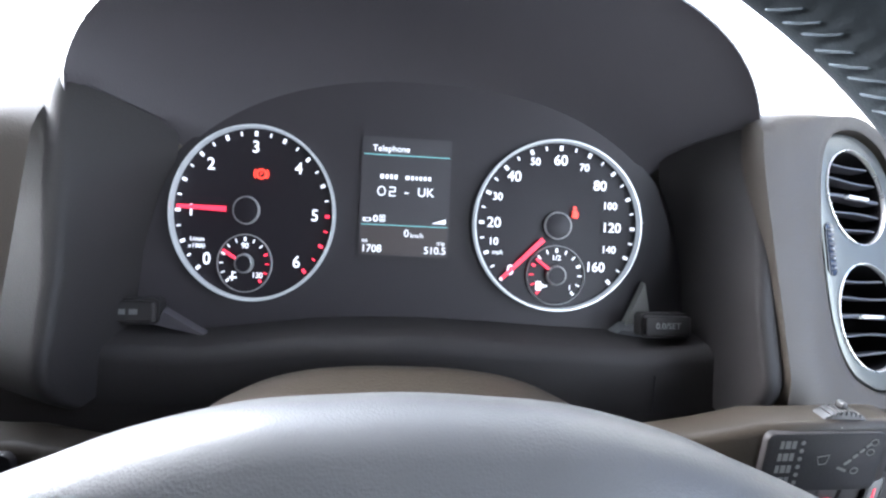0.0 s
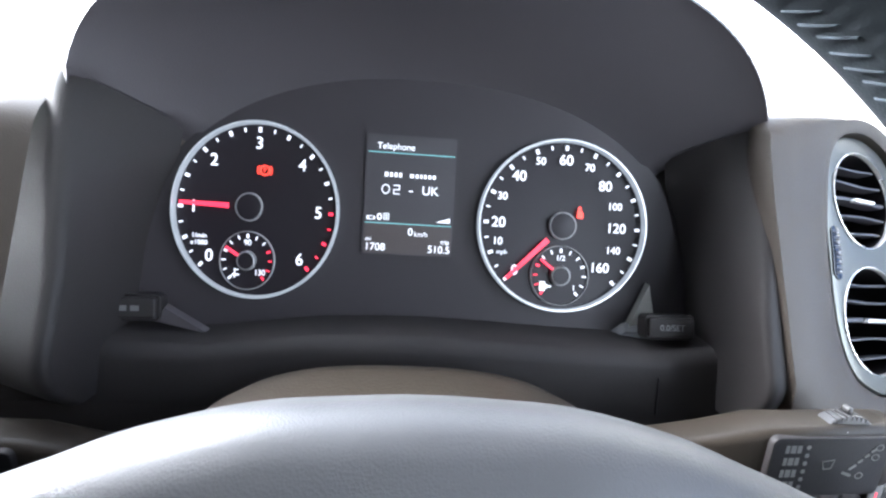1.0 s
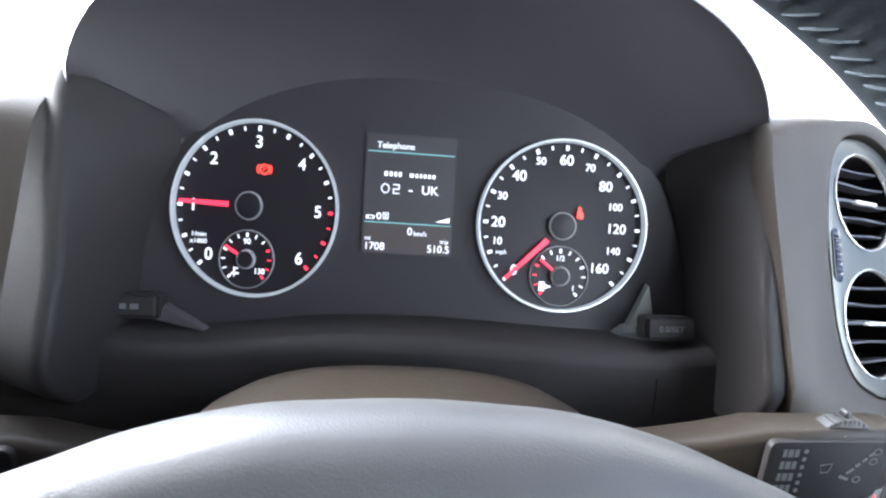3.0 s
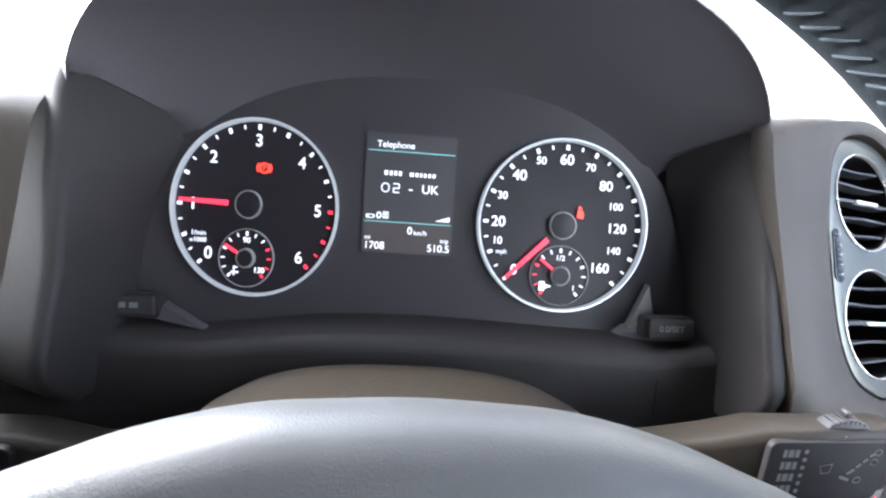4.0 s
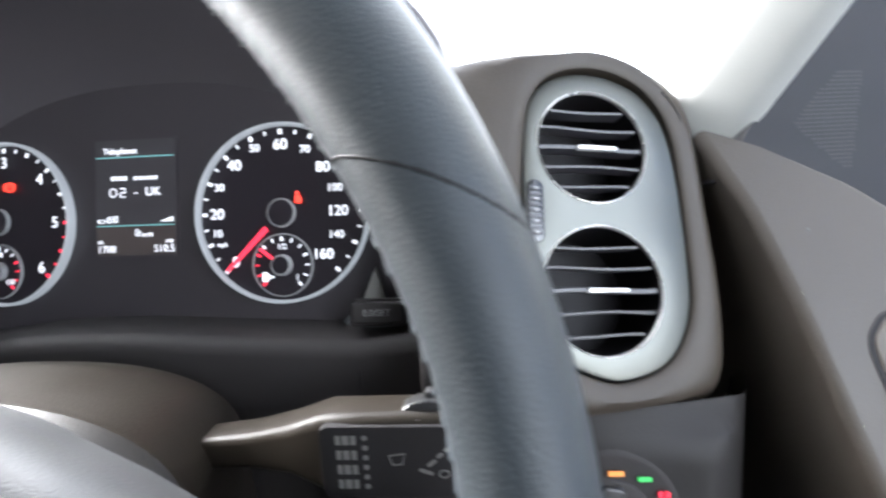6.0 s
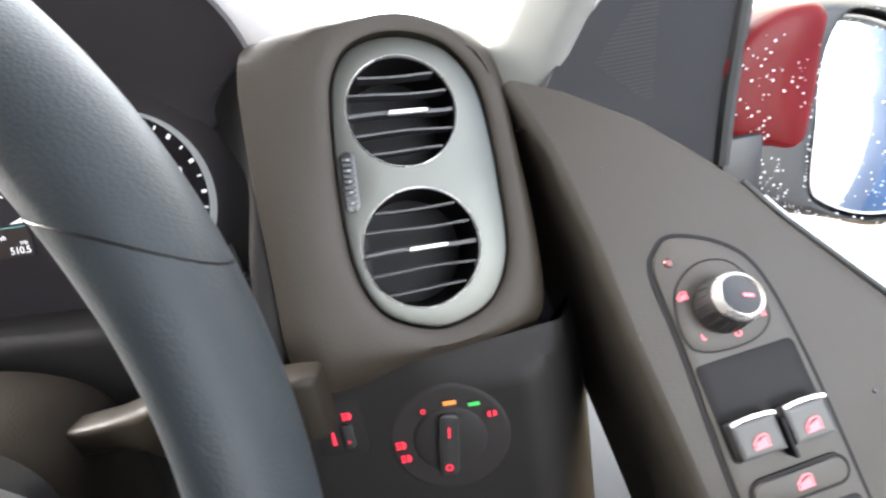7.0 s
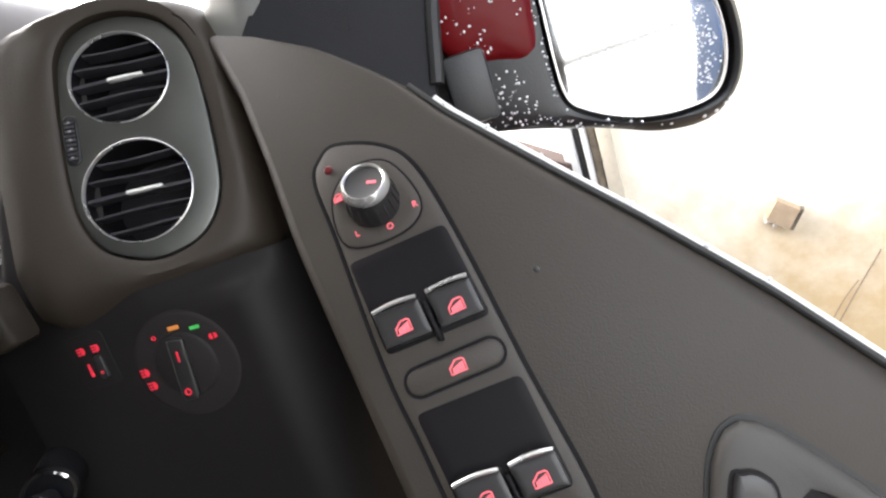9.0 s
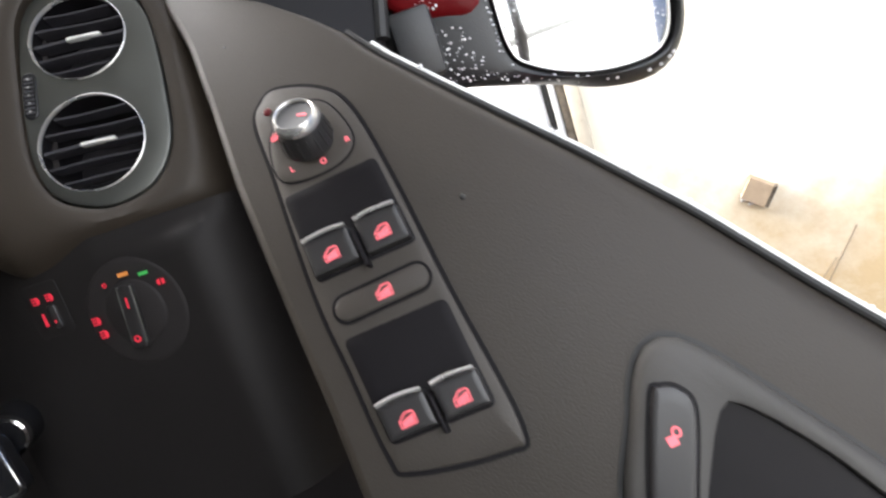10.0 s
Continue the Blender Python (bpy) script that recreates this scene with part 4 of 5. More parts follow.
for f, z in ((0.72, 0.0185), (0.52, 0.0205), (0.30, 0.0216), (0.08, 0.0220)):
    rings.append([(0.010 + (x - 0.010) * f, -0.035 + (y + 0.035) * f, z) for x, y in pad_line])
stack(rings, pad)
part("airbag_cover", pad, M_PAD, wheel, "grey grained airbag cover", RM)
# column cowl behind the wheel
cowl = bmesh.new()
secs = []
for y, g in ((0.125, -0.010), (0.150, -0.003), (0.170, 0.0), (0.176, 0.0025), (0.182, 0.0), (0.215, -0.001), (0.235, -0.008)):
    sec = []
    for i in range(33):
        a = math.pi * i / 32
        sec.append((-0.006 + (0.100 + g) * math.copysign(abs(math.cos(a)) ** 0.8, math.cos(a)), y, 0.947 + (0.049 + g) * math.sin(a) ** 0.8))
    sec += [(-0.10, y, 0.88), (0.09, y, 0.88)]
    secs.append(sec)
stack(secs, cowl)
part("column_cowl", cowl, M_COWL, wheel, "brown-grey column cowl")


# ---- stalks ----
def stalk(sgn, label):
    st = thing("column_stalk", (sgn * 0.17, 0.235, 0.93), label, "stalk", "stalks beside the wheel")
    secs = []
    shift = Vector((-0.0045, -0.002, 0.0032)) if sgn > 0 else Vector((-0.012, 0, -0.014))
    for x, y, zc, hz, hy in ((0.070, 0.240, 0.935, 0.008, 0.009), (0.118, 0.236, 0.943, 0.009, 0.010), (0.142, 0.228, 0.950, 0.012, 0.011), (0.162, 0.221, 0.9535, 0.0185, 0.0115), (0.180, 0.2195, 0.954, 0.0195, 0.011), (0.229, 0.2215, 0.955, 0.0195, 0.010), (0.2375, 0.223, 0.955, 0.0185, 0.009), (0.2400, 0.224, 0.955, 0.0165, 0.007)):
        ring = rrect(2 * hy, 2 * hz, min(hy, hz) * 0.45, 4)
        secs.append([Vector((sgn * x, y + a, zc + b)) + shift for a, b in ring])
    size = 0.87 if sgn > 0 else 1.0
    near = Matrix.Translation(Vector((0.093, 0.005, 1.093)) * (1 - size)) @ Matrix.Scale(size, 4)
    body = stack(secs)
    body.transform(near)
    part("stalk_body", body, M_STALK, st, "dark brown-grey moulded lever")
    fm = basis(near @ (Vector((sgn * 0.1945, 0.2083, 0.9535)) + shift), (1, 0.04 * sgn, 0), (0, 0, 1)) @ Matrix.Scale(size, 4)
    part("stalk_face", slab(rrect(0.066, 0.033, 0.004), -0.003, 0.0006, 0.0006), M_LEVERFACE, st, "printed face of the lever", fm)
    return st, fm


st, fm = stalk(1, "dark wiper stalk with grey printed symbols")
slider_m = basis((0.1887, 0.1886, 0.9916), (1, 0, 0), (0, 0, 1)) @ Matrix.Scale(0.87, 4)
slider = part("thumb_slider", slab([(-0.013, -0.001), (-0.0105, 0.0018), (-0.006, 0.0038), (0.0, 0.0048), (0.006, 0.0038), (0.0105, 0.0018), (0.013, -0.001)], -0.004, 0.004, 0.001), M_SWITCH, st, "ribbed slider", slider_m)
for k in range(7):
    x = -0.0078 + 0.0026 * k
    part("slider_rib", box(x - 0.0006, x + 0.0006, 0.0026 - 22 * x * x, 0.0054 - 32 * x * x, -0.0038, 0.0042, 0.0003), M_SWITCH, slider, "", slider_m)
part("slider_peg", slab(rrect(0.0032, 0.0036, 0.0012), -0.002, 0.002, 0.0006), M_SWITCH, slider, "", at(slider_m, 0.0, 0.0066))
for k in range(4):
    part("printed_mark", bars([0.002, 0.0028, 0.0022], 0.0042, 0.0008), M_LEVERPRINT, st, "", at(fm, -0.0215, 0.0105 - 0.0068 * k, 0.0007), smooth=False)
for k in range(6):
    part("printed_mark", slab(rrect(0.0022, 0.0022, 0.0008), 0, 0.0002), M_LEVERPRINT, st, "", at(fm, -0.0135, 0.0115 - 0.0045 * k, 0.0007, 45 if k == 0 else 0), smooth=False)
o = [(-0.0036, 0.0016), (0.0036, 0.0026), (0.0024, -0.0028), (-0.0020, -0.0032)]
part("printed_mark", band(o, inset(o, 0.0007), 0, 0.0002), M_LEVERPRINT, st, "", at(fm, -0.0005, 0.0020, 0.0007), smooth=False)
for x, y, a, w in ((0.014, 0.000, 38, 0.0045), (0.0175, 0.0035, 38, 0.003), (0.0205, 0.0065, 38, 0.003), (0.0235, 0.0095, 38, 0.003), (0.0115, -0.004, -20, 0.006)):
    part("printed_mark", slab(rrect(w, 0.0016, 0.0006), 0, 0.0002), M_LEVERPRINT, st, "", at(fm, x, y, 0.0007, a), smooth=False)
for x, y in ((0.0265, 0.0110), (0.0255, 0.0055), (0.0190, -0.0050)):
    o = ellipse(0.0024, 0.0020, 14)
    part("printed_mark", band(o, inset(o, 0.0006), 0, 0.0002), M_LEVERPRINT, st, "", at(fm, x, y, 0.0007), smooth=False)
part("printed_mark", slab([(-0.002, -0.001), (0.004, -0.001), (0.004, 0.0018)], 0, 0.0002), M_LEVERPRINT, st, "", at(fm, 0.0050, 0.0165, -0.002), smooth=False)
st, fm = stalk(-1, "dark indicator stalk with grey printed symbols")
o = [(-0.004, -0.001), (0.0, -0.001), (0.0, -0.003), (0.004, 0.0), (0.0, 0.003), (0.0, 0.001), (-0.004, 0.001)]
part("printed_mark", band(o, inset(o, 0.0005), 0, 0.0002), M_LEVERPRINT, st, "", at(fm, 0.004, 0.003, 0.0007), smooth=False)
part("printed_mark", bars([0.0016, 0.0020, 0.0016], 0.0032, 0.0005), M_LEVERPRINT, st, "", at(fm, 0.006, -0.007, 0.0007), smooth=False)

# ---- ignition key ----
key = thing("ignition_key", (0.165, 0.20, 0.86), "chrome-edged key in the ignition beside the column", "key")
KM = basis((0.165, 0.195, 0.868), (0.8, 0.5, 0), (0, 0, 1))
part("lock_barrel", lathe([(0.0002, 0.0), (0.012, 0.0), (0.014, -0.002), (0.015, -0.030)], 28, cap=(True, False)), M_GLOSS, key, "", KM)
part("barrel_ring", lathe([(0.012, 0.0), (0.0125, 0.0015), (0.014, 0.001), (0.0145, -0.003)], 32), M_CHROME, key, "chrome ring", KM)
part("key_head", slab(rrect(0.018, 0.038, 0.006, cy=-0.012), 0.010, 0.020, 0.003), M_GLOSS, key, "black key head", KM)
part("key_edge", sweep([(x, y, 0.0205) for x, y in rrect(0.014, 0.032, 0.005, cy=-0.012)], 0.0011, 8, closed=True), M_CHROME, key, "chrome edge", KM)

# ---- driver's door ----
DO = Vector((0.4269, 0.2186, 0.9240))
DN, DU, DV = Vector((0.1274, -0.8665, 0.4826)), Vector((0.0702, -0.4775, -0.8758)), Vector((0.9894, 0.1455, 0.0))


def skin(u, v, off=0.0):
    uc = max(-0.2, min(0.16, u))
    vc = max(-0.12, min(0.22, v))
    h = 0.0041 - 0.0366 * u + 0.0168 * v - 0.34 * uc * uc - 0.1387 * uc * vc - 0.0645 * vc * vc
    return DO + DU * u + DV * v + DN * (h + off)


def door_frame(u, v, off=0.0, turn=0.0):
    e = 0.004
    right = skin(u, v + e) - skin(u, v - e)
    up = skin(u - e, v) - skin(u + e, v)
    return basis(skin(u, v, off), right, up) @ pose(0, 0, 0, 0, 0, turn)


CREASE = [(-0.188, -0.094), (-0.144, -0.0796), (-0.097, -0.0705), (-0.045, -0.063), (0.010, -0.052), (0.083, -0.0381), (0.117, -0.0334), (0.2, -0.02), (0.34, -0.01)]
EDGE = [(-0.188, -0.093), (-0.1764, -0.068), (-0.152, -0.031), (-0.126, -0.0035), (-0.110, 0.011), (-0.089, 0.0253), (-0.060, 0.050), (-0.035, 0.072), (-0.004, 0.100), (0.0425, 0.1405), (0.088, 0.176), (0.1157, 0.1995), (0.2, 0.265), (0.34, 0.36)]
door = thing("driver_door", (0.45, 0.25, 0.75), "warm grey plastic door trim with a sloping top", "car door")


def trim(s, t):
    u = -0.188 + 0.528 * s
    a, b = interp(u, CREASE), interp(u, EDGE)
    v = a + (b - a) * t
    rim_off = -0.006 * max(0.0, (t - 0.93) / 0.07) ** 2
    return skin(u, v, rim_off)


part("upper_trim", grid(trim, 90, 40), M_DOOR, door, "warm grey grained upper trim")


def side(s, t):
    u = -0.188 + 0.528 * s
    p = skin(u, interp(u, CREASE))
    r = 0.005
    a = t * 4
    if a <= 1:
        q = radians(90 * a)
        return p + Vector((-r * math.sin(q), 0.3 * r * (1 - math.cos(q)), -r * (1 - math.cos(q))))
    d = (a - 1) / 3
    return p + Vector((-r - 0.016 * d, 0.3 * r + 0.085 * d, -r - 0.050 * d))


part("side_trim", grid(side, 80, 16), M_DOOR, door, "lower side of the door trim")


part("side_seam", sweep([side((0.42 + 0.53 * k / 40), 0.62) + Vector((-0.0004, -0.0004, 0)) for k in range(41)], 0.0008, 6), M_RUBBER, door, "dark seam line")


def outer(s, t):
    u = -0.089 + 0.429 * s
    return skin(u, interp(u, EDGE), -0.006) + Vector((0.02 * t, 0.06 * t, -0.25 * t))


part("outer_skin", grid(outer, 40, 4), M_RED, door, "red painted outer skin")
part("window_seal", sweep([skin(-0.110 + 0.45 * i / 60, interp(-0.110 + 0.45 * i / 60, EDGE), -0.0035) for i in range(61)], 0.0019, 8), M_RUBBER, door, "black rubber window seal")
def belt(u, out, off):
    return skin(u, interp(u, EDGE), off) + DV * out


# White colour carries the bright shine of the wet strip.
part("belt_strip", sweep([belt(-0.100 + 0.43 * i / 70, 0.0042, -0.0075) for i in range(71)], 0.0021, 8), M_POST, door, "wet outer window strip, its shine put into white colour")
# trim clip dot
part("trim_screw", lathe([(0.0002, 0.0009), (0.0010, 0.0007), (0.0015, 0.0)], 14, cap=(True, False)), M_SWITCH, door, "", door_frame(0.004, 0.045))
part("trim_screw", lathe([(0.0002, 0.0005), (0.0005, 0.0004), (0.0008, 0.0)], 12, cap=(True, False)), M_SWITCH, door, "", door_frame(-0.13, -0.06))


def on_door(poly, z0, z1, bevel=0.0, steps=2):
    """Like slab(), laid on the door's skin in rings that follow its curve; poly is (u down, v)."""
    rings = [(poly, z0)]
    if bevel:
        for i in range(steps + 1):
            a = radians(90 * i / steps)
            rings.append((inset(poly, bevel * (1 - math.cos(a))), z1 - bevel + bevel * math.sin(a)))
    else:
        rings.append((poly, z1))
    last = rings[-1][0]
    cu, cv = sum(p[0] for p in last) / len(last), sum(p[1] for p in last) / len(last)
    for f in (0.8, 0.6, 0.4, 0.2, 0.04):
        rings.append(([(cu + (u - cu) * f, cv + (v - cv) * f) for u, v in last], z1))
    return stack([[skin(u, v, z) for u, v in ring] for ring, z in rings])


def uv_round(pts, n=4):
    return [(p.x, p.y) for p in spline(pts, n)]


# ---- window switch pack ----
pack = thing("window_switch_pack", skin(0.1, 0.0), "black window switch pack with red backlit symbols and mirror knob", "switch pack")
OUT = [(-0.0835, -0.0440), (-0.0885, -0.0340), (-0.0800, -0.0110), (-0.0630, 0.0035), (-0.0205, 0.0148), (0.0432, 0.0268), (0.1090, 0.0400), (0.1180, 0.0300), (0.1160, -0.0125), (0.1070, -0.0205), (0.0670, -0.0284), (0.0284, -0.0363), (-0.0376, -0.0442), (-0.0715, -0.0490)]
outline = uv_round(OUT, 5)
part("pack_gap", on_door(inset(outline, -0.0016), -0.002, 0.0006), M_HOLLOW, pack, "dark gap line")
part("pack_plate", on_door(inset(outline, 0.0008), -0.002, 0.0018, 0.0007), M_PLATE, pack, "dark warm grey plate")


def across(u):
    """The pack's middle and half width at u."""
    a = interp(u, [(-0.0740, -0.0520), (-0.0376, -0.0472), (0.0284, -0.0363), (0.0670, -0.0284), (0.1070, -0.0205)])
    b = interp(u, [(-0.0645, 0.0053), (-0.0205, 0.0178), (0.0432, 0.0290), (0.1090, 0.0400)])
    return (a + b) / 2, (b - a) / 2


def quad(u0, u1, f0, f1, skew=-0.10):
    """A skewed patch of the plate: f is the share of the half width."""
    def p(u, f):
        m, w = across(u)
        return (u + skew * f * w, m + f * w)
    return [p(u0, f0), p(u0, f1), p(u1, f1), p(u1, f0)]


def rounded(q, r=0.18):
    out = []
    for i in range(4):
        a, b, c = Vector(q[i - 1]), Vector(q[i]), Vector(q[(i + 1) % 4])
        p, s = b + (a - b) * r * 0.5, b + (c - b) * r * 0.5
        for k in range(4):
            t = k / 3
            out.append(tuple((1 - t) ** 2 * p + 2 * t * (1 - t) * b + t * t * s))
    return out


for u0, u1, uc in ((-0.0275, 0.0185, 0.0012), (0.0495, 0.0985, 0.0830)):
    # Flush black sheet: the recess's darkness is colour, not depth.
    part("finger_recess", on_door(rounded(quad(u0, u1 + 0.002, -0.86, 0.80), 0.14), 0.0010, 0.0021, 0.0003), M_HOLLOW, pack, "flush black sheet for the finger recess")
    for f0, f1 in ((-0.80, -0.06), (0.06, 0.76)):
        sw = part("window_switch", on_door(rounded(quad(uc, u1, f0, f1), 0.10), 0.0012, 0.0075, 0.0015), M_SWITCH, pack, "black rocker switch")
        a, b = quad(uc, uc, f0 + 0.02, f1 - 0.02)[:2]
        n = 8
        pts = [skin(a[0] + (b[0] - a[0]) * i / n + (-0.0016 + 0.004 * ((i - n / 2) / n) ** 2), a[1] + (b[1] - a[1]) * i / n, 0.0080) for i in range(n + 1)]
        part("switch_edge", sweep(pts, 0.0010, 8), M_SATIN, sw, "bright chrome lip")
        uu = uc + (u1 - uc) * 0.60
        mm, ww = across(uu)
        part("window_symbol", glyph("window", 0.0078), M_ICON, sw, "red backlit window symbol", door_frame(uu - 0.10 * (f0 + f1) / 2 * ww, mm + ww * (f0 + f1) / 2, 0.0078, 8), smooth=False)
    part("switch_divider", on_door(rounded(quad(uc + 0.003, u1 + 0.005, -0.035, 0.035), 0.3), 0.0012, 0.0085, 0.0008), M_HOLLOW, pack, "dark fin between the rockers")
pill_m = across(0.0365)[0]
pm = door_frame(0.0365, pill_m - 0.0005, 0.0020, 7)
part("lock_gap", slab(rrect(0.0506, 0.0151, 0.0074, 6), -0.001, 0.0008), M_HOLLOW, pack, "", pm)
lk = part("child_lock_button", slab(rrect(0.0474, 0.0119, 0.0058, 6), -0.001, 0.0016, 0.0008), M_PLATE, pack, "dark rounded lock button", pm)
part("window_symbol", glyph("window", 0.0080), M_ICON, lk, "red backlit window symbol", at(pm, 0.0015, 0.0, 0.0017), smooth=False)
# mirror knob
plate_pts = [(-0.0590, -0.0415), (-0.0725, -0.0275), (-0.0690, -0.0090), (-0.0440, 0.0015), (-0.0320, -0.0110), (-0.0335, -0.0390)]
part("knob_plate_gap", on_door(inset(uv_round(plate_pts, 5), -0.0010), 0.0012, 0.0021), M_HOLLOW, pack, "")
part("knob_plate", on_door(uv_round(plate_pts, 5), 0.0012, 0.0026, 0.0006), M_PLATE, pack, "dark warm grey plate round the knob")
kb = basis(skin(-0.0505, -0.0212, 0.0015), (0.985, 0.17, -0.06), (-0.12, 0.70, 0.70))
R = 0.0110
knob = part("mirror_knob", lathe([(R * 1.22, 0.0), (R * 1.20, 0.003), (R * 1.08, 0.0125), (R * 0.98, 0.0150), (R * 0.90, 0.0182), (R * 0.86, 0.0181), (0.0002, 0.0180)], 40, cap=(False, True)), M_SWITCH, pack, "black mirror adjusting knob", kb)
part("knob_ring", lathe([(R * 0.85, 0.0178), (R * 0.87, 0.0192), (R * 0.92, 0.0196), (R * 1.00, 0.0185), (R * 1.06, 0.0162), (R * 1.07, 0.0148), (R * 1.02, 0.0136)], 44), M_SATIN, knob, "chrome ring", kb)
part("knob_mark", box(0.0015, 0.0060, -0.0007, 0.0007, 0.0179, 0.0184), M_ICON, knob, "", at(kb, 0, 0.0, 0.0, -12), smooth=False)
for k in range(18):
    a = 2 * math.pi * k / 18
    part("knob_rib", sweep([(R * 1.20 * math.cos(a), R * 1.20 * math.sin(a), 0.002), (R * 1.09 * math.cos(a), R * 1.09 * math.sin(a), 0.0115)], 0.0006, 5), M_SWITCH, knob, "", kb)
lettering("knob_letter", "L", 0.0044, M_ICON, pack, door_frame(-0.0380, -0.0330, 0.0028, 8))
lettering("knob_letter", "O", 0.0044, M_ICON, pack, door_frame(-0.0365, -0.0160, 0.0028, 8))
lettering("knob_letter", "R", 0.0044, M_ICON, pack, door_frame(-0.0435, -0.0015, 0.0028, 8))
part("knob_symbol", glyph("window", 0.0050), M_ICON, pack, "", door_frame(-0.0590, -0.0385, 0.0028, 8), smooth=False)
part("alarm_led", lathe([(0.0002, 0.0012), (0.0016, 0.0010), (0.0024, 0.0)], 14, cap=(True, False)), material("dark_red_lens", (0.10, 0.01, 0.012), 0.3), pack, "dark red lamp", door_frame(-0.0760, -0.0405, 0.0018))

# ---- door pull with lock buttons ----
pull = thing("door_pull", skin(0.15, 0.12), "grey door pull surround with lock buttons", "door handle")
bez = uv_round([(0.165, 0.070), (0.118, 0.0840), (0.0960, 0.0945), (0.0895, 0.1070), (0.0974, 0.1200), (0.1141, 0.1349), (0.1344, 0.1513), (0.1683, 0.1774), (0.24, 0.225), (0.28, 0.19), (0.25, 0.10)], 5)
part("pull_gap", on_door(inset(bez, -0.0022), -0.002, 0.0005), M_RUBBER, pull, "dark gap line")
pocket = uv_round([(0.165, 0.0985), (0.145, 0.1070), (0.1270, 0.1165), (0.1225, 0.1250), (0.1440, 0.1470), (0.1706, 0.1660), (0.235, 0.204), (0.245, 0.130), (0.20, 0.092)], 5)


def ring_on_door(poly, z, n=72):
    """An outline laid on the skin, always starting at its uppermost point."""
    q = resample(poly, n)
    k = min(range(n), key=lambda a: q[a][0])
    return [skin(u, v, z) for u, v in q[k:] + q[:k]]


mid = (0.19, 0.155)
hollow = [ring_on_door(pocket, 0.0040), ring_on_door(pocket, 0.0012)]
for f in (0.7, 0.4, 0.1):
    hollow.append(ring_on_door([(mid[0] + (u - mid[0]) * f, mid[1] + (v - mid[1]) * f) for u, v in pocket], 0.0012))
part("pull_surround", stack([ring_on_door(bez, -0.002), ring_on_door(bez, 0.0025), ring_on_door(inset(bez, 0.0015), 0.0048), ring_on_door(inset(bez, 0.0040), 0.0060), ring_on_door(inset(pocket, -0.0022), 0.0060), ring_on_door(inset(pocket, -0.0006), 0.0054), ring_on_door(pocket, 0.0038)], cap=(False, False)), material("slate_grey_plastic", (0.048, 0.045, 0.041), 0.6, grain=0.2, grain_size=0.0009), pull, "slate grey surround")
# Only a few millimetres deep; black colour stands in for the hollow's shade.
part("pull_pocket", stack(hollow, cap=(False, True)), M_HOLLOW, pull, "shallow hollow of the pull, shade put into its black")
btn = uv_round([(0.1120, 0.0935), (0.1085, 0.0985), (0.1110, 0.1050), (0.1200, 0.1085), (0.1451, 0.1000), (0.1700, 0.0890), (0.1720, 0.0760), (0.1500, 0.0800)], 5)
part("lock_gap", on_door(inset(btn, -0.0017), 0.002, 0.0066), M_HOLLOW, pull, "")
lb = part("lock_button", on_door(btn, 0.002, 0.0092, 0.0016), M_SWITCH, pull, "dark lock rocker")


def padlock(s):
    bm = box(-0.45 * s, 0.15 * s, -0.4 * s, 0.2 * s, 0, 0.0003)
    o = ellipse(0.30 * s, 0.34 * s, 16, 0.30 * s, 0.28 * s)
    band(o, inset(o, 0.12 * s), 0, 0.0003, bm=bm)
    return bm


part("lock_symbol", padlock(0.0066), M_ICON, lb, "red backlit padlock", door_frame(0.1285, 0.0965, 0.0094, 10), smooth=False)
part("lock_symbol", padlock(0.0066), M_ICON, lb, "red backlit padlock", door_frame(0.1560, 0.0860, 0.0094, 10), smooth=False)

# ---- sail panel and pillar ----
SPM = Vector((0.40, 0.31, 1.05))
sail = thing("mirror_sail_panel", (0.40, 0.31, 1.04), "dark grey triangular panel with a fine speaker grille", "trim panel")
sn = Vector((0.25, -0.9, 0.2)).normalized()


def flat_on(origin, normal, pts):
    """Points in a plane given by x and z."""
    n = Vector(normal)
    return [Vector((x, origin[1] - (n.x * (x - origin[0]) + n.z * (z - origin[2])) / n.y, z)) for x, z in pts]


tri = flat_on(SPM, sn, [(0.322, 1.060), (0.350, 1.050), (0.394, 1.030), (0.4360, 1.000), (0.445, 1.055), (0.463, 1.119), (0.476, 1.165), (0.43, 1.19), (0.40, 1.155), (0.372, 1.118), (0.345, 1.092)])
sail_bm = stack([[p - sn * 0.03 for p in tri], [p - sn * 0.002 for p in tri], [p + (SPM + Vector((0.0, 0, 0.03)) - p) * 0.03 + sn * 0.001 for p in tri]])
part("sail_body", sail_bm, M_SAIL, sail, "dark grey moulded panel")
grille = flat_on(SPM, sn, [(0.364, 1.083), (0.392, 1.062), (0.400, 1.064), (0.408, 1.110), (0.396, 1.118)])
gb = bmesh.new()
for i in range(24):
    for j in range(26):
        x, z = 0.366 + 0.0019 * i, 1.064 + 0.0021 * j
        lo = 1.087 - (x - 0.364) * 0.82
        hi = 1.085 + (x - 0.364) * 1.0
        if lo + 0.0015 < z < min(hi, 1.114) and x < 0.399 + (z - 1.064) * 0.17:
            c = flat_on(SPM, sn, [(x, z)])[0] + sn * 0.0014
            q = [c + d for d in (Vector((0.0006, 0, 0)), Vector((0, 0, 0.0006)), Vector((-0.0006, 0, 0)), Vector((0, 0, -0.0006)))]
            gb.faces.new([gb.verts.new(p) for p in q])
tagged(part("grille_holes", gb, M_RUBBER, sail, "fine round holes"), kind="stuff")
edge = flat_on(SPM, sn, [(0.4385, 1.018), (0.4460, 1.055), (0.464, 1.119), (0.478, 1.170), (0.500, 1.26)])
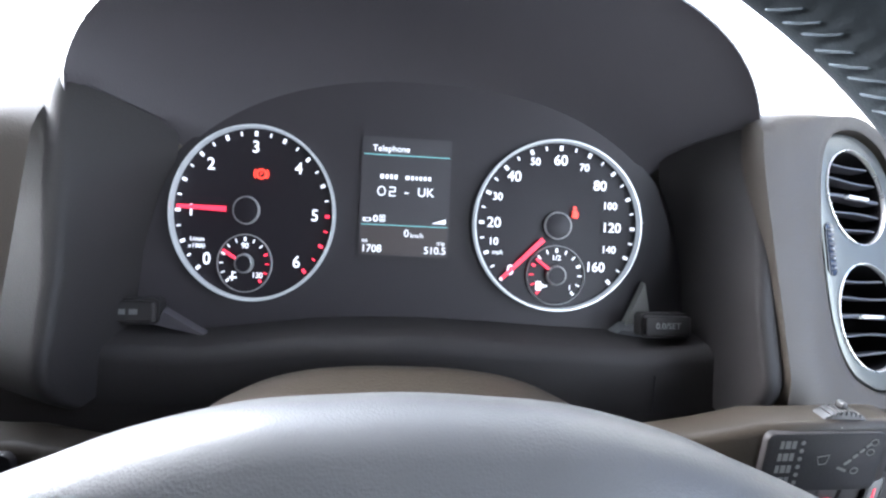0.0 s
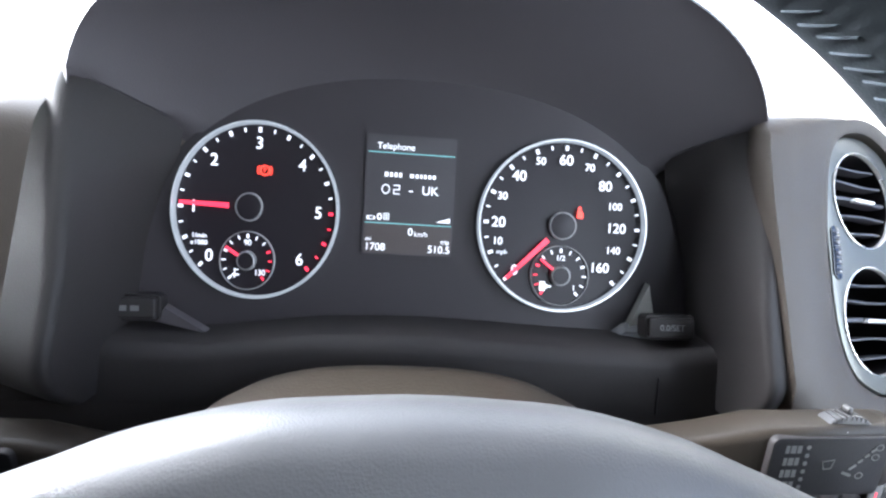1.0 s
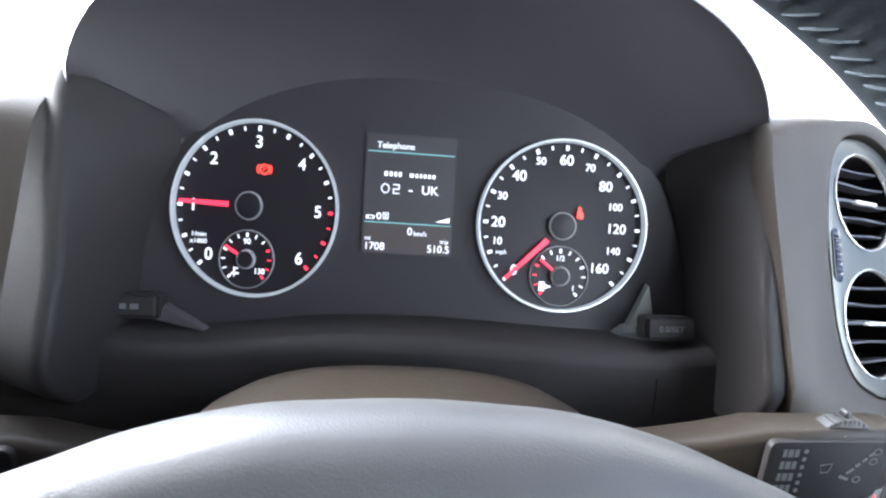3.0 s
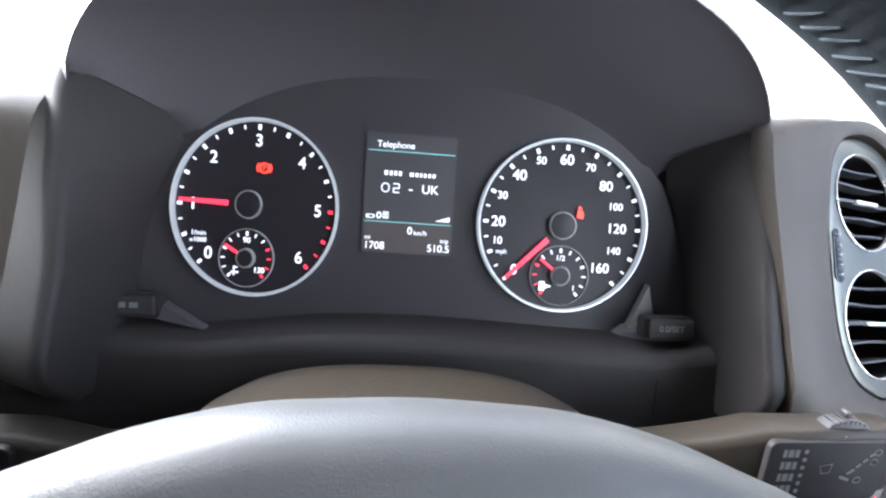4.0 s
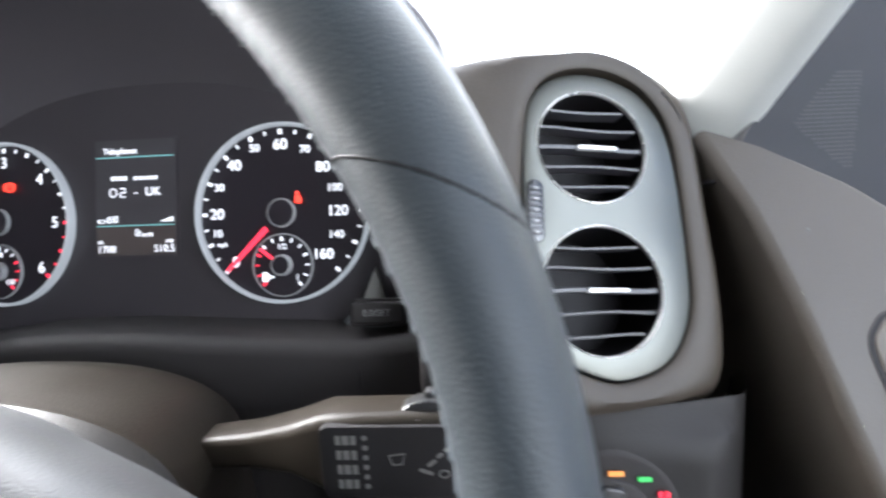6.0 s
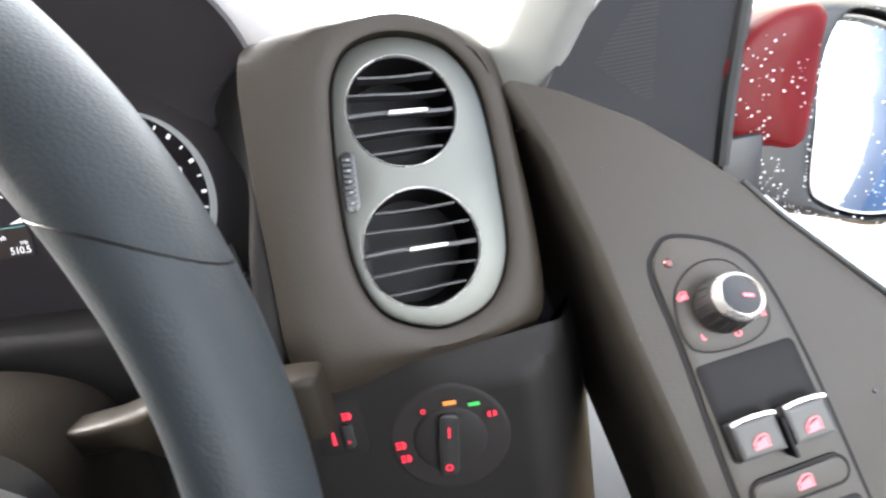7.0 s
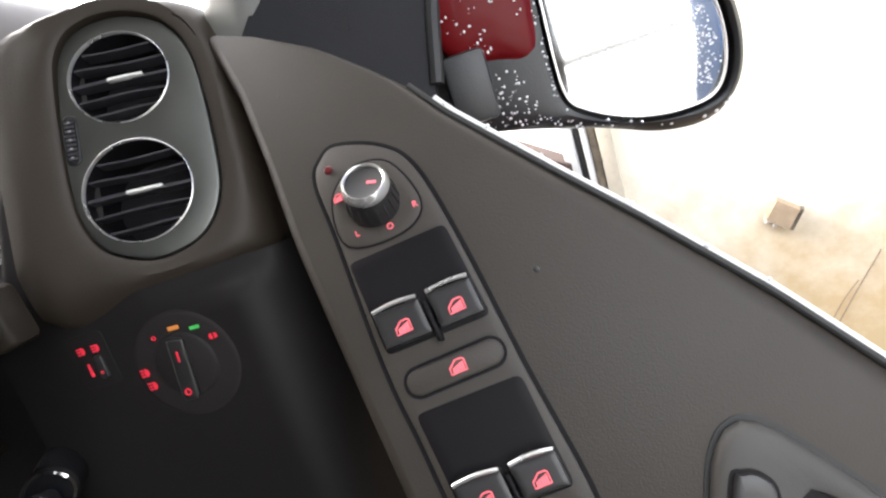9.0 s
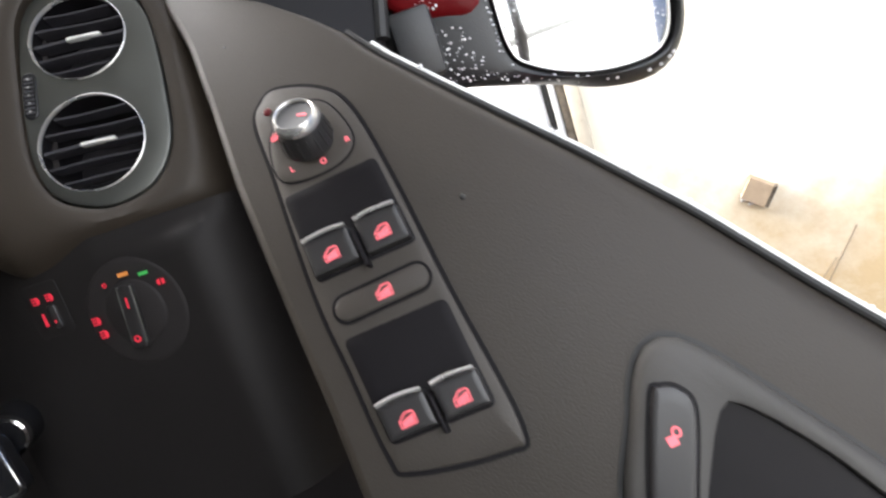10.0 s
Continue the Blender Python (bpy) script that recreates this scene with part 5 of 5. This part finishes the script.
part("quarter_seal", sweep([p + sn * 0.002 for p in edge], 0.0045, 8), M_RUBBER, sail, "black upright window seal")
pil = thing("pillar_trim", (0.33, 0.33, 1.09), "light grey plastic windscreen pillar trim", "pillar")
pa = [Vector((0.2853, 0.3276, 1.0652)), Vector((0.3323, 0.3076, 1.0602)), Vector((0.3393, 0.3376, 1.0622)), Vector((0.2973, 0.3596, 1.0652))]
pt_ = [p + Vector((0.2127, -0.1276, 0.3828)) for p in pa]
pb_ = bmesh.new()
secs = []
for i in range(9):
    t = i / 8
    c = [a.lerp(b, t) for a, b in zip(pa, pt_)]
    mid = sum(c, Vector()) / 4
    ring = []
    for k in range(4):
        a, b, d = c[k - 1], c[k], c[(k + 1) % 4]
        for f in range(4):
            s = f / 3
            p0, p1 = b.lerp(a, 0.3), b.lerp(d, 0.3)
            ring.append((1 - s) ** 2 * p0 + 2 * s * (1 - s) * b + s * s * p1)
    secs.append(ring)
stack(secs, pb_)
part("pillar_cover", pb_, M_PILLAR, pil, "light grey cover")

# ---- outside mirror ----
mirror = thing("wing_mirror", (0.56, 0.42, 0.95), "wet red wing mirror with black shell and rain drops", "wing mirror")
MM = basis((0.5546, 0.347, 1.0070), (0.985, 0.17, 0), (0, 0, 1)) @ Matrix.Diagonal((0.91, 0.85, 0.85, 1.0))
glass_line = [(p.x, p.y) for p in spline([(-0.050, 0.080), (-0.036, 0.096), (-0.004, 0.086), (0.030, 0.060), (0.050, 0.020), (0.0565, -0.022), (0.049, -0.053), (0.026, -0.060), (-0.008, -0.054), (-0.040, -0.038), (-0.053, -0.020), (-0.054, 0.030)], 6)]
head_line = [(p.x, p.y) for p in spline([(-0.127, 0.086), (-0.109, 0.099), (-0.080, 0.107), (-0.045, 0.109), (-0.012, 0.103), (0.022, 0.086), (0.049, 0.055), (0.065, 0.015), (0.0695, -0.020), (0.063, -0.055), (0.044, -0.074), (0.012, -0.073), (-0.030, -0.056), (-0.080, -0.040), (-0.136, -0.020), (-0.138, 0.030)], 6)]
glass_line = [(x * 1.10 + 0.004 if x > 0 else x + 0.004, y) for x, y in glass_line]
head_line = [(x * 1.10 + 0.004 if x > 0 else x + 0.004, y) for x, y in head_line]
hl = resample(head_line, 72)
gl = resample(inset(glass_line, -0.0045), 72)
# start both outlines at the same side
def turned(poly, ang):
    cx, cy = sum(p[0] for p in poly) / len(poly), sum(p[1] for p in poly) / len(poly)
    i = min(range(len(poly)), key=lambda j: abs(((math.atan2(poly[j][1] - cy, poly[j][0] - cx) - ang + math.pi) % (2 * math.pi)) - math.pi))
    return poly[i:] + poly[:i]


hl, gl = turned(hl, 0.0), turned(gl, 0.0)
head = bmesh.new()
seq = [[(x, y, -0.024) for x, y in gl], [(x, y, 0.003) for x, y in gl]]
seq.append([(a[0] + (b[0] - a[0]) * 0.12, a[1] + (b[1] - a[1]) * 0.12, 0.0045) for a, b in zip(gl, hl)])
seq.append([(a[0] + (b[0] - a[0]) * 0.55, a[1] + (b[1] - a[1]) * 0.55, 0.001) for a, b in zip(gl, hl)])
seq.append([(x, y, -0.010) for x, y in hl])
seq.append([(x * 0.97, y * 0.96 + 0.002, -0.045) for x, y in hl])
seq.append([(x * 0.80, y * 0.78 + 0.004, -0.085) for x, y in hl])
seq.append([(x * 0.40, y * 0.40 + 0.004, -0.105) for x, y in hl])
stack(seq, head)
part("mirror_shell", head, M_BLACKSHELL, mirror, "black textured shell", MM)
red_line = [(p.x, p.y) for p in spline([(-0.125, 0.072), (-0.108, 0.095), (-0.085, 0.107), (-0.060, 0.1085), (-0.0505, 0.098), (-0.0525, 0.076), (-0.0545, 0.040), (-0.060, 0.008), (-0.085, 0.014), (-0.108, 0.022), (-0.123, 0.036)], 6)]
cap_bm = bmesh.new()
rl = resample(red_line, 60)
rings = []
for f, z in ((1.0, -0.060), (1.0, -0.010), (0.985, 0.0005), (0.94, 0.0034), (0.82, 0.0056), (0.60, 0.0072), (0.30, 0.0082)):
    rings.append([(-0.098 + (x + 0.098) * f, 0.062 + (y - 0.062) * f, z) for x, y in rl])
stack(rings, cap_bm)
part("red_cap", cap_bm, M_RED, mirror, "glossy dark red painted cap", MM)
GM = MM


def bowed(x, y):
    """The glass is bowed outwards, tighter than real, so its reflection fits the camera's view."""
    return 0.0048 - (x * x + y * y) / 0.62


glass_bm = bmesh.new()
gring = resample(glass_line, 72)
for f0, f1 in ((1.0, 0.85), (0.85, 0.65), (0.65, 0.45), (0.45, 0.25), (0.25, 0.06)):
    for i in range(72):
        q = [(0.01 + (gring[i % 72][0] - 0.01) * f, 0.012 + (gring[i % 72][1] - 0.012) * f) for f in (f0,)] + [(0.01 + (gring[(i + 1) % 72][0] - 0.01) * f0, 0.012 + (gring[(i + 1) % 72][1] - 0.012) * f0), (0.01 + (gring[(i + 1) % 72][0] - 0.01) * f1, 0.012 + (gring[(i + 1) % 72][1] - 0.012) * f1), (0.01 + (gring[i][0] - 0.01) * f1, 0.012 + (gring[i][1] - 0.012) * f1)]
        glass_bm.faces.new([glass_bm.verts.new((x, y, bowed(x, y))) for x, y in q])
bmesh.ops.remove_doubles(glass_bm, verts=glass_bm.verts[:], dist=1e-6)
bmesh.ops.holes_fill(glass_bm, edges=[e for e in glass_bm.edges if e.is_boundary and (e.verts[0].co.x - 0.01) ** 2 + (e.verts[0].co.y - 0.012) ** 2 < 0.0001], sides=0)
part("mirror_glass", glass_bm, M_MIRROR, mirror, "wet bowed mirror glass", MM)
# The wet edge's highlight is built as a bright ring.
part("glass_edge_glint", sweep([(x, y, bowed(x, y) + 0.0004) for x, y in glass_line], 0.0009, 6, closed=True), M_LIP, mirror, "thin bright ring put in for the wet edge highlight", MM)
part("mirror_foot", box(-0.126, -0.0955, -0.022, 0.029, -0.050, 0.011, 0.004), M_BLACKSHELL, mirror, "dark grey mounting foot", MM)
# rain drops
rnd = random.Random(4)


def drops(count, inside, zfn, size):
    bm = bmesh.new()
    xs, ys = [p[0] for p in inside], [p[1] for p in inside]
    made = 0
    while made < count:
        x, y = rnd.uniform(min(xs), max(xs)), rnd.uniform(min(ys), max(ys))
        hit = False
        for i in range(len(inside)):
            (x0, y0), (x1, y1) = inside[i - 1], inside[i]
            if (y0 > y) != (y1 > y) and x < (x1 - x0) * (y - y0) / (y1 - y0) + x0:
                hit = not hit
        if not hit:
            continue
        made += 1
        r = rnd.uniform(0.5, 1.0) ** 2 * size
        z = zfn(x, y)
        rings = []
        ax = rnd.uniform(0.8, 1.3)
        for k, (f, h) in enumerate(((1.0, -0.2), (0.85, 0.35), (0.45, 0.62))):
            rings.append([(x + f * r * math.cos(2 * math.pi * i / 8) / ax, y + f * r * ax * math.sin(2 * math.pi * i / 8), z + h * r) for i in range(8)])
        stack(rings, bm, cap=(False, True))
    return bm


half_glass = [(0.014, 0.070), (0.032, 0.054), (0.052, 0.020), (0.060, -0.020), (0.052, -0.048), (0.016, -0.052)]
tagged(part("rain_drops", drops(150, inset(glass_line, 0.004), lambda x, y: bowed(x, y) + 0.0002, 0.0010), M_WATER, mirror, "whitened rain drops on the glass", GM), kind="stuff")
tagged(part("rain_drops", drops(430, half_glass, lambda x, y: bowed(x, y) + 0.0002, 0.0010), M_WATER, mirror, "dense rain drops on the outer side of the glass", GM), kind="stuff")
tagged(part("rain_drops", drops(110, [(-0.098 + (x + 0.098) * 0.85, 0.062 + (y - 0.062) * 0.85) for x, y in rl], lambda x, y: 0.0082 - (3.4 if x < -0.098 else 1.7) * (x + 0.098) ** 2 - 1.6 * (y - 0.062) ** 2, 0.0011), M_WATER, mirror, "whitened rain drops on the red cap", MM), kind="stuff")
shell_zone = [(-0.106, 0.014), (-0.072, 0.004), (-0.062, 0.012), (-0.058, 0.090), (-0.052, 0.090), (-0.055, -0.018), (-0.044, -0.042), (-0.002, -0.064), (-0.020, -0.058), (-0.060, -0.042), (-0.106, -0.028)]
tagged(part("rain_drops", drops(230, shell_zone, lambda x, y: 0.0032, 0.0011), M_WATER, mirror, "whitened rain drops on the black shell", MM), kind="stuff")
edge_bm = bmesh.new()
for i, (x, y) in enumerate(inset(head_line, 0.006)):
    if x > -0.03 and rnd.random() < 0.4:
        r = rnd.uniform(0.0010, 0.0022)
        stack([[(x + f * r * math.cos(2 * math.pi * k / 8), y + f * r * math.sin(2 * math.pi * k / 8), 0.0005 + h * r) for k in range(8)] for f, h in ((1.0, -0.2), (0.85, 0.4), (0.45, 0.7))], edge_bm, cap=(False, True))
tagged(part("rain_drops", edge_bm, M_WATER, mirror, "whitened rain drops along the rim", MM), kind="stuff")

bead_bm = bmesh.new()
for k in range(110):
    u = rnd.uniform(-0.095, 0.24)
    c = belt(u, rnd.uniform(0.0015, 0.0065), rnd.uniform(-0.0062, -0.0050))
    r = rnd.uniform(0.0004, 0.0013)
    stack([[c + DV * (f * r * math.cos(2 * math.pi * i / 7)) + DU * (f * r * math.sin(2 * math.pi * i / 7)) + DN * (h * r) for i in range(7)] for f, h in ((1.0, -0.3), (0.85, 0.4), (0.4, 0.75))], bead_bm, cap=(False, True))
tagged(part("rain_drops", bead_bm, M_WATER, door, "whitened rain drops along the window strip"), kind="stuff")

# ---- outside ----
WB = basis((0.715, 0.60, 0.782), (0.94, -0.35, 0), (0, 0, 1))
yard = thing("yard_wall", (0.9, 0.6, 0.0), "cream plastered yard wall with brown stains", "wall", kind="structure")
part("plaster_face", box(-0.168, 2.6, -0.8, 1.1, -0.12, 0.0), M_WALL, yard, "stained cream plaster", WB, smooth=False)
part("upright_post", box(-0.196, -0.188, -0.8, 0.25, -0.06, 0.004, 0.002), M_RUBBER, yard, "dark upright strip", WB)
part("upright_post", box(-0.213, -0.197, -0.8, 0.25, -0.06, 0.010, 0.003), M_POST, yard, "pale upright post", WB)
part("wall_block", stack([[(-0.0063, -0.0053, 0), (0.0145, -0.0209, 0), (0.0273, 0.0013, 0), (0.0065, 0.0169, 0)], [(-0.0055, -0.0050, 0.016), (0.0140, -0.0196, 0.016), (0.0262, 0.0015, 0.016), (0.0068, 0.0160, 0.016)]]), M_BLOCK, yard, "small pale brown wall block", WB, smooth=False)
chip = bmesh.new()
for x, y, w, h, z in ((-0.0020, -0.0085, 0.0052, 0.0030, 0.009), (0.0035, -0.0125, 0.0040, 0.0036, 0.012), (-0.0050, -0.0065, 0.0028, 0.0040, 0.006)):
    slab([(x - w, y - h), (x + w * 0.6, y - h * 0.8), (x + w, y + h * 0.5), (x - w * 0.3, y + h)], 0, z, 0.001, 2, bm=chip)
part("broken_edge", chip, M_POST, yard, "white broken lower edge of the block", WB, smooth=False)
part("wall_crack", sweep([(0.048, -0.150, 0.0004), (0.066, -0.112, 0.0004), (0.078, -0.088, 0.0004), (0.092, -0.060, 0.0004)], 0.0007, 6), M_BLOCK, yard, "fine brown crack", WB)
part("wall_crack", sweep([(0.040, -0.150, 0.0004), (0.058, -0.114, 0.0004), (0.071, -0.094, 0.0004)], 0.0005, 6), M_BLOCK, yard, "fine brown crack", WB)
part("upright_post", box(-0.187, -0.180, -0.8, 0.25, -0.06, 0.008, 0.002), M_POST, yard, "pale upright strip", WB)
part("upright_post", box(-0.179, -0.169, -0.8, 0.25, -0.06, 0.004, 0.002), M_STONE, yard, "dark mottled upright strip", WB)
# Sloped along a line placed to fit the camera's view.
part("wall_foot", stack([[(-0.168, 0.034, -0.01), (-0.080, -0.050, -0.01), (0.015, -0.150, -0.01), (-0.030, -0.190, -0.01), (-0.168, -0.060, -0.01)], [(-0.168, 0.030, 0.012), (-0.080, -0.054, 0.012), (0.010, -0.150, 0.012), (-0.030, -0.190, 0.012), (-0.168, -0.060, 0.012)]]), M_STONE, yard, "dark damp strip at the wall foot, placed to fit the view", WB, smooth=False)
# Dark sliver paints the shaded right side of the block.
part("block_shade_end", stack([[(0.0145, -0.0209, 0), (0.0185, -0.0225, 0), (0.0308, 0.0000, 0), (0.0273, 0.0013, 0)], [(0.0141, -0.0197, 0.0140), (0.0178, -0.0215, 0.0140), (0.0298, 0.0002, 0.0140), (0.0263, 0.0014, 0.0140)]]), M_STONE, yard, "dark sliver painted as the block's shaded end", WB, smooth=False)
part("upright_post", box(-0.168, -0.150, -0.8, 0.25, 0.0, 0.006, 0.002), M_SILL, yard, "beige upright strip", WB)
sill = thing("timber_sill", (0.60, 0.62, 0.9), "weathered brown timber rail beside the wall", "rail")
part("rail", stack([[(-0.43, 0.215, -0.02), (-0.43, 0.235, -0.02), (-0.205, 0.105, -0.02), (-0.205, 0.085, -0.02)], [(-0.43, 0.215, 0.02), (-0.43, 0.235, 0.02), (-0.205, 0.105, 0.02), (-0.205, 0.085, 0.02)]]), M_TIMBER, sill, "sloping rail", WB, smooth=False)
# Unseen stand-in, placed so the mirror shows a blue band from the camera.
blue = thing("blue_stand_in", (1.9, -0.4, 0.0), "unseen blue stand-in for what the mirror reflects", "shed")
SHB = basis((1.75, -0.57, 0.0), (0.70, 0.714, 0), (0, 0, 1))
part("stand_in_wall", box(0.0, 1.0, 0.0, 3.2, -0.9, 0.0), M_BLUE, blue, "blue sheet wall", SHB, smooth=False)
for k in range(8):
    part("sheet_rib", box(0.06 + 0.115 * k, 0.085 + 0.115 * k, 0.0, 3.2, 0.0, 0.012, 0.004), M_BLUE, blue, "", SHB, smooth=False)
part("stand_in_roof", box(-0.06, 1.04, 3.2, 3.26, -1.0, 0.08), M_POST, blue, "pale flat roof edge", SHB, smooth=False)
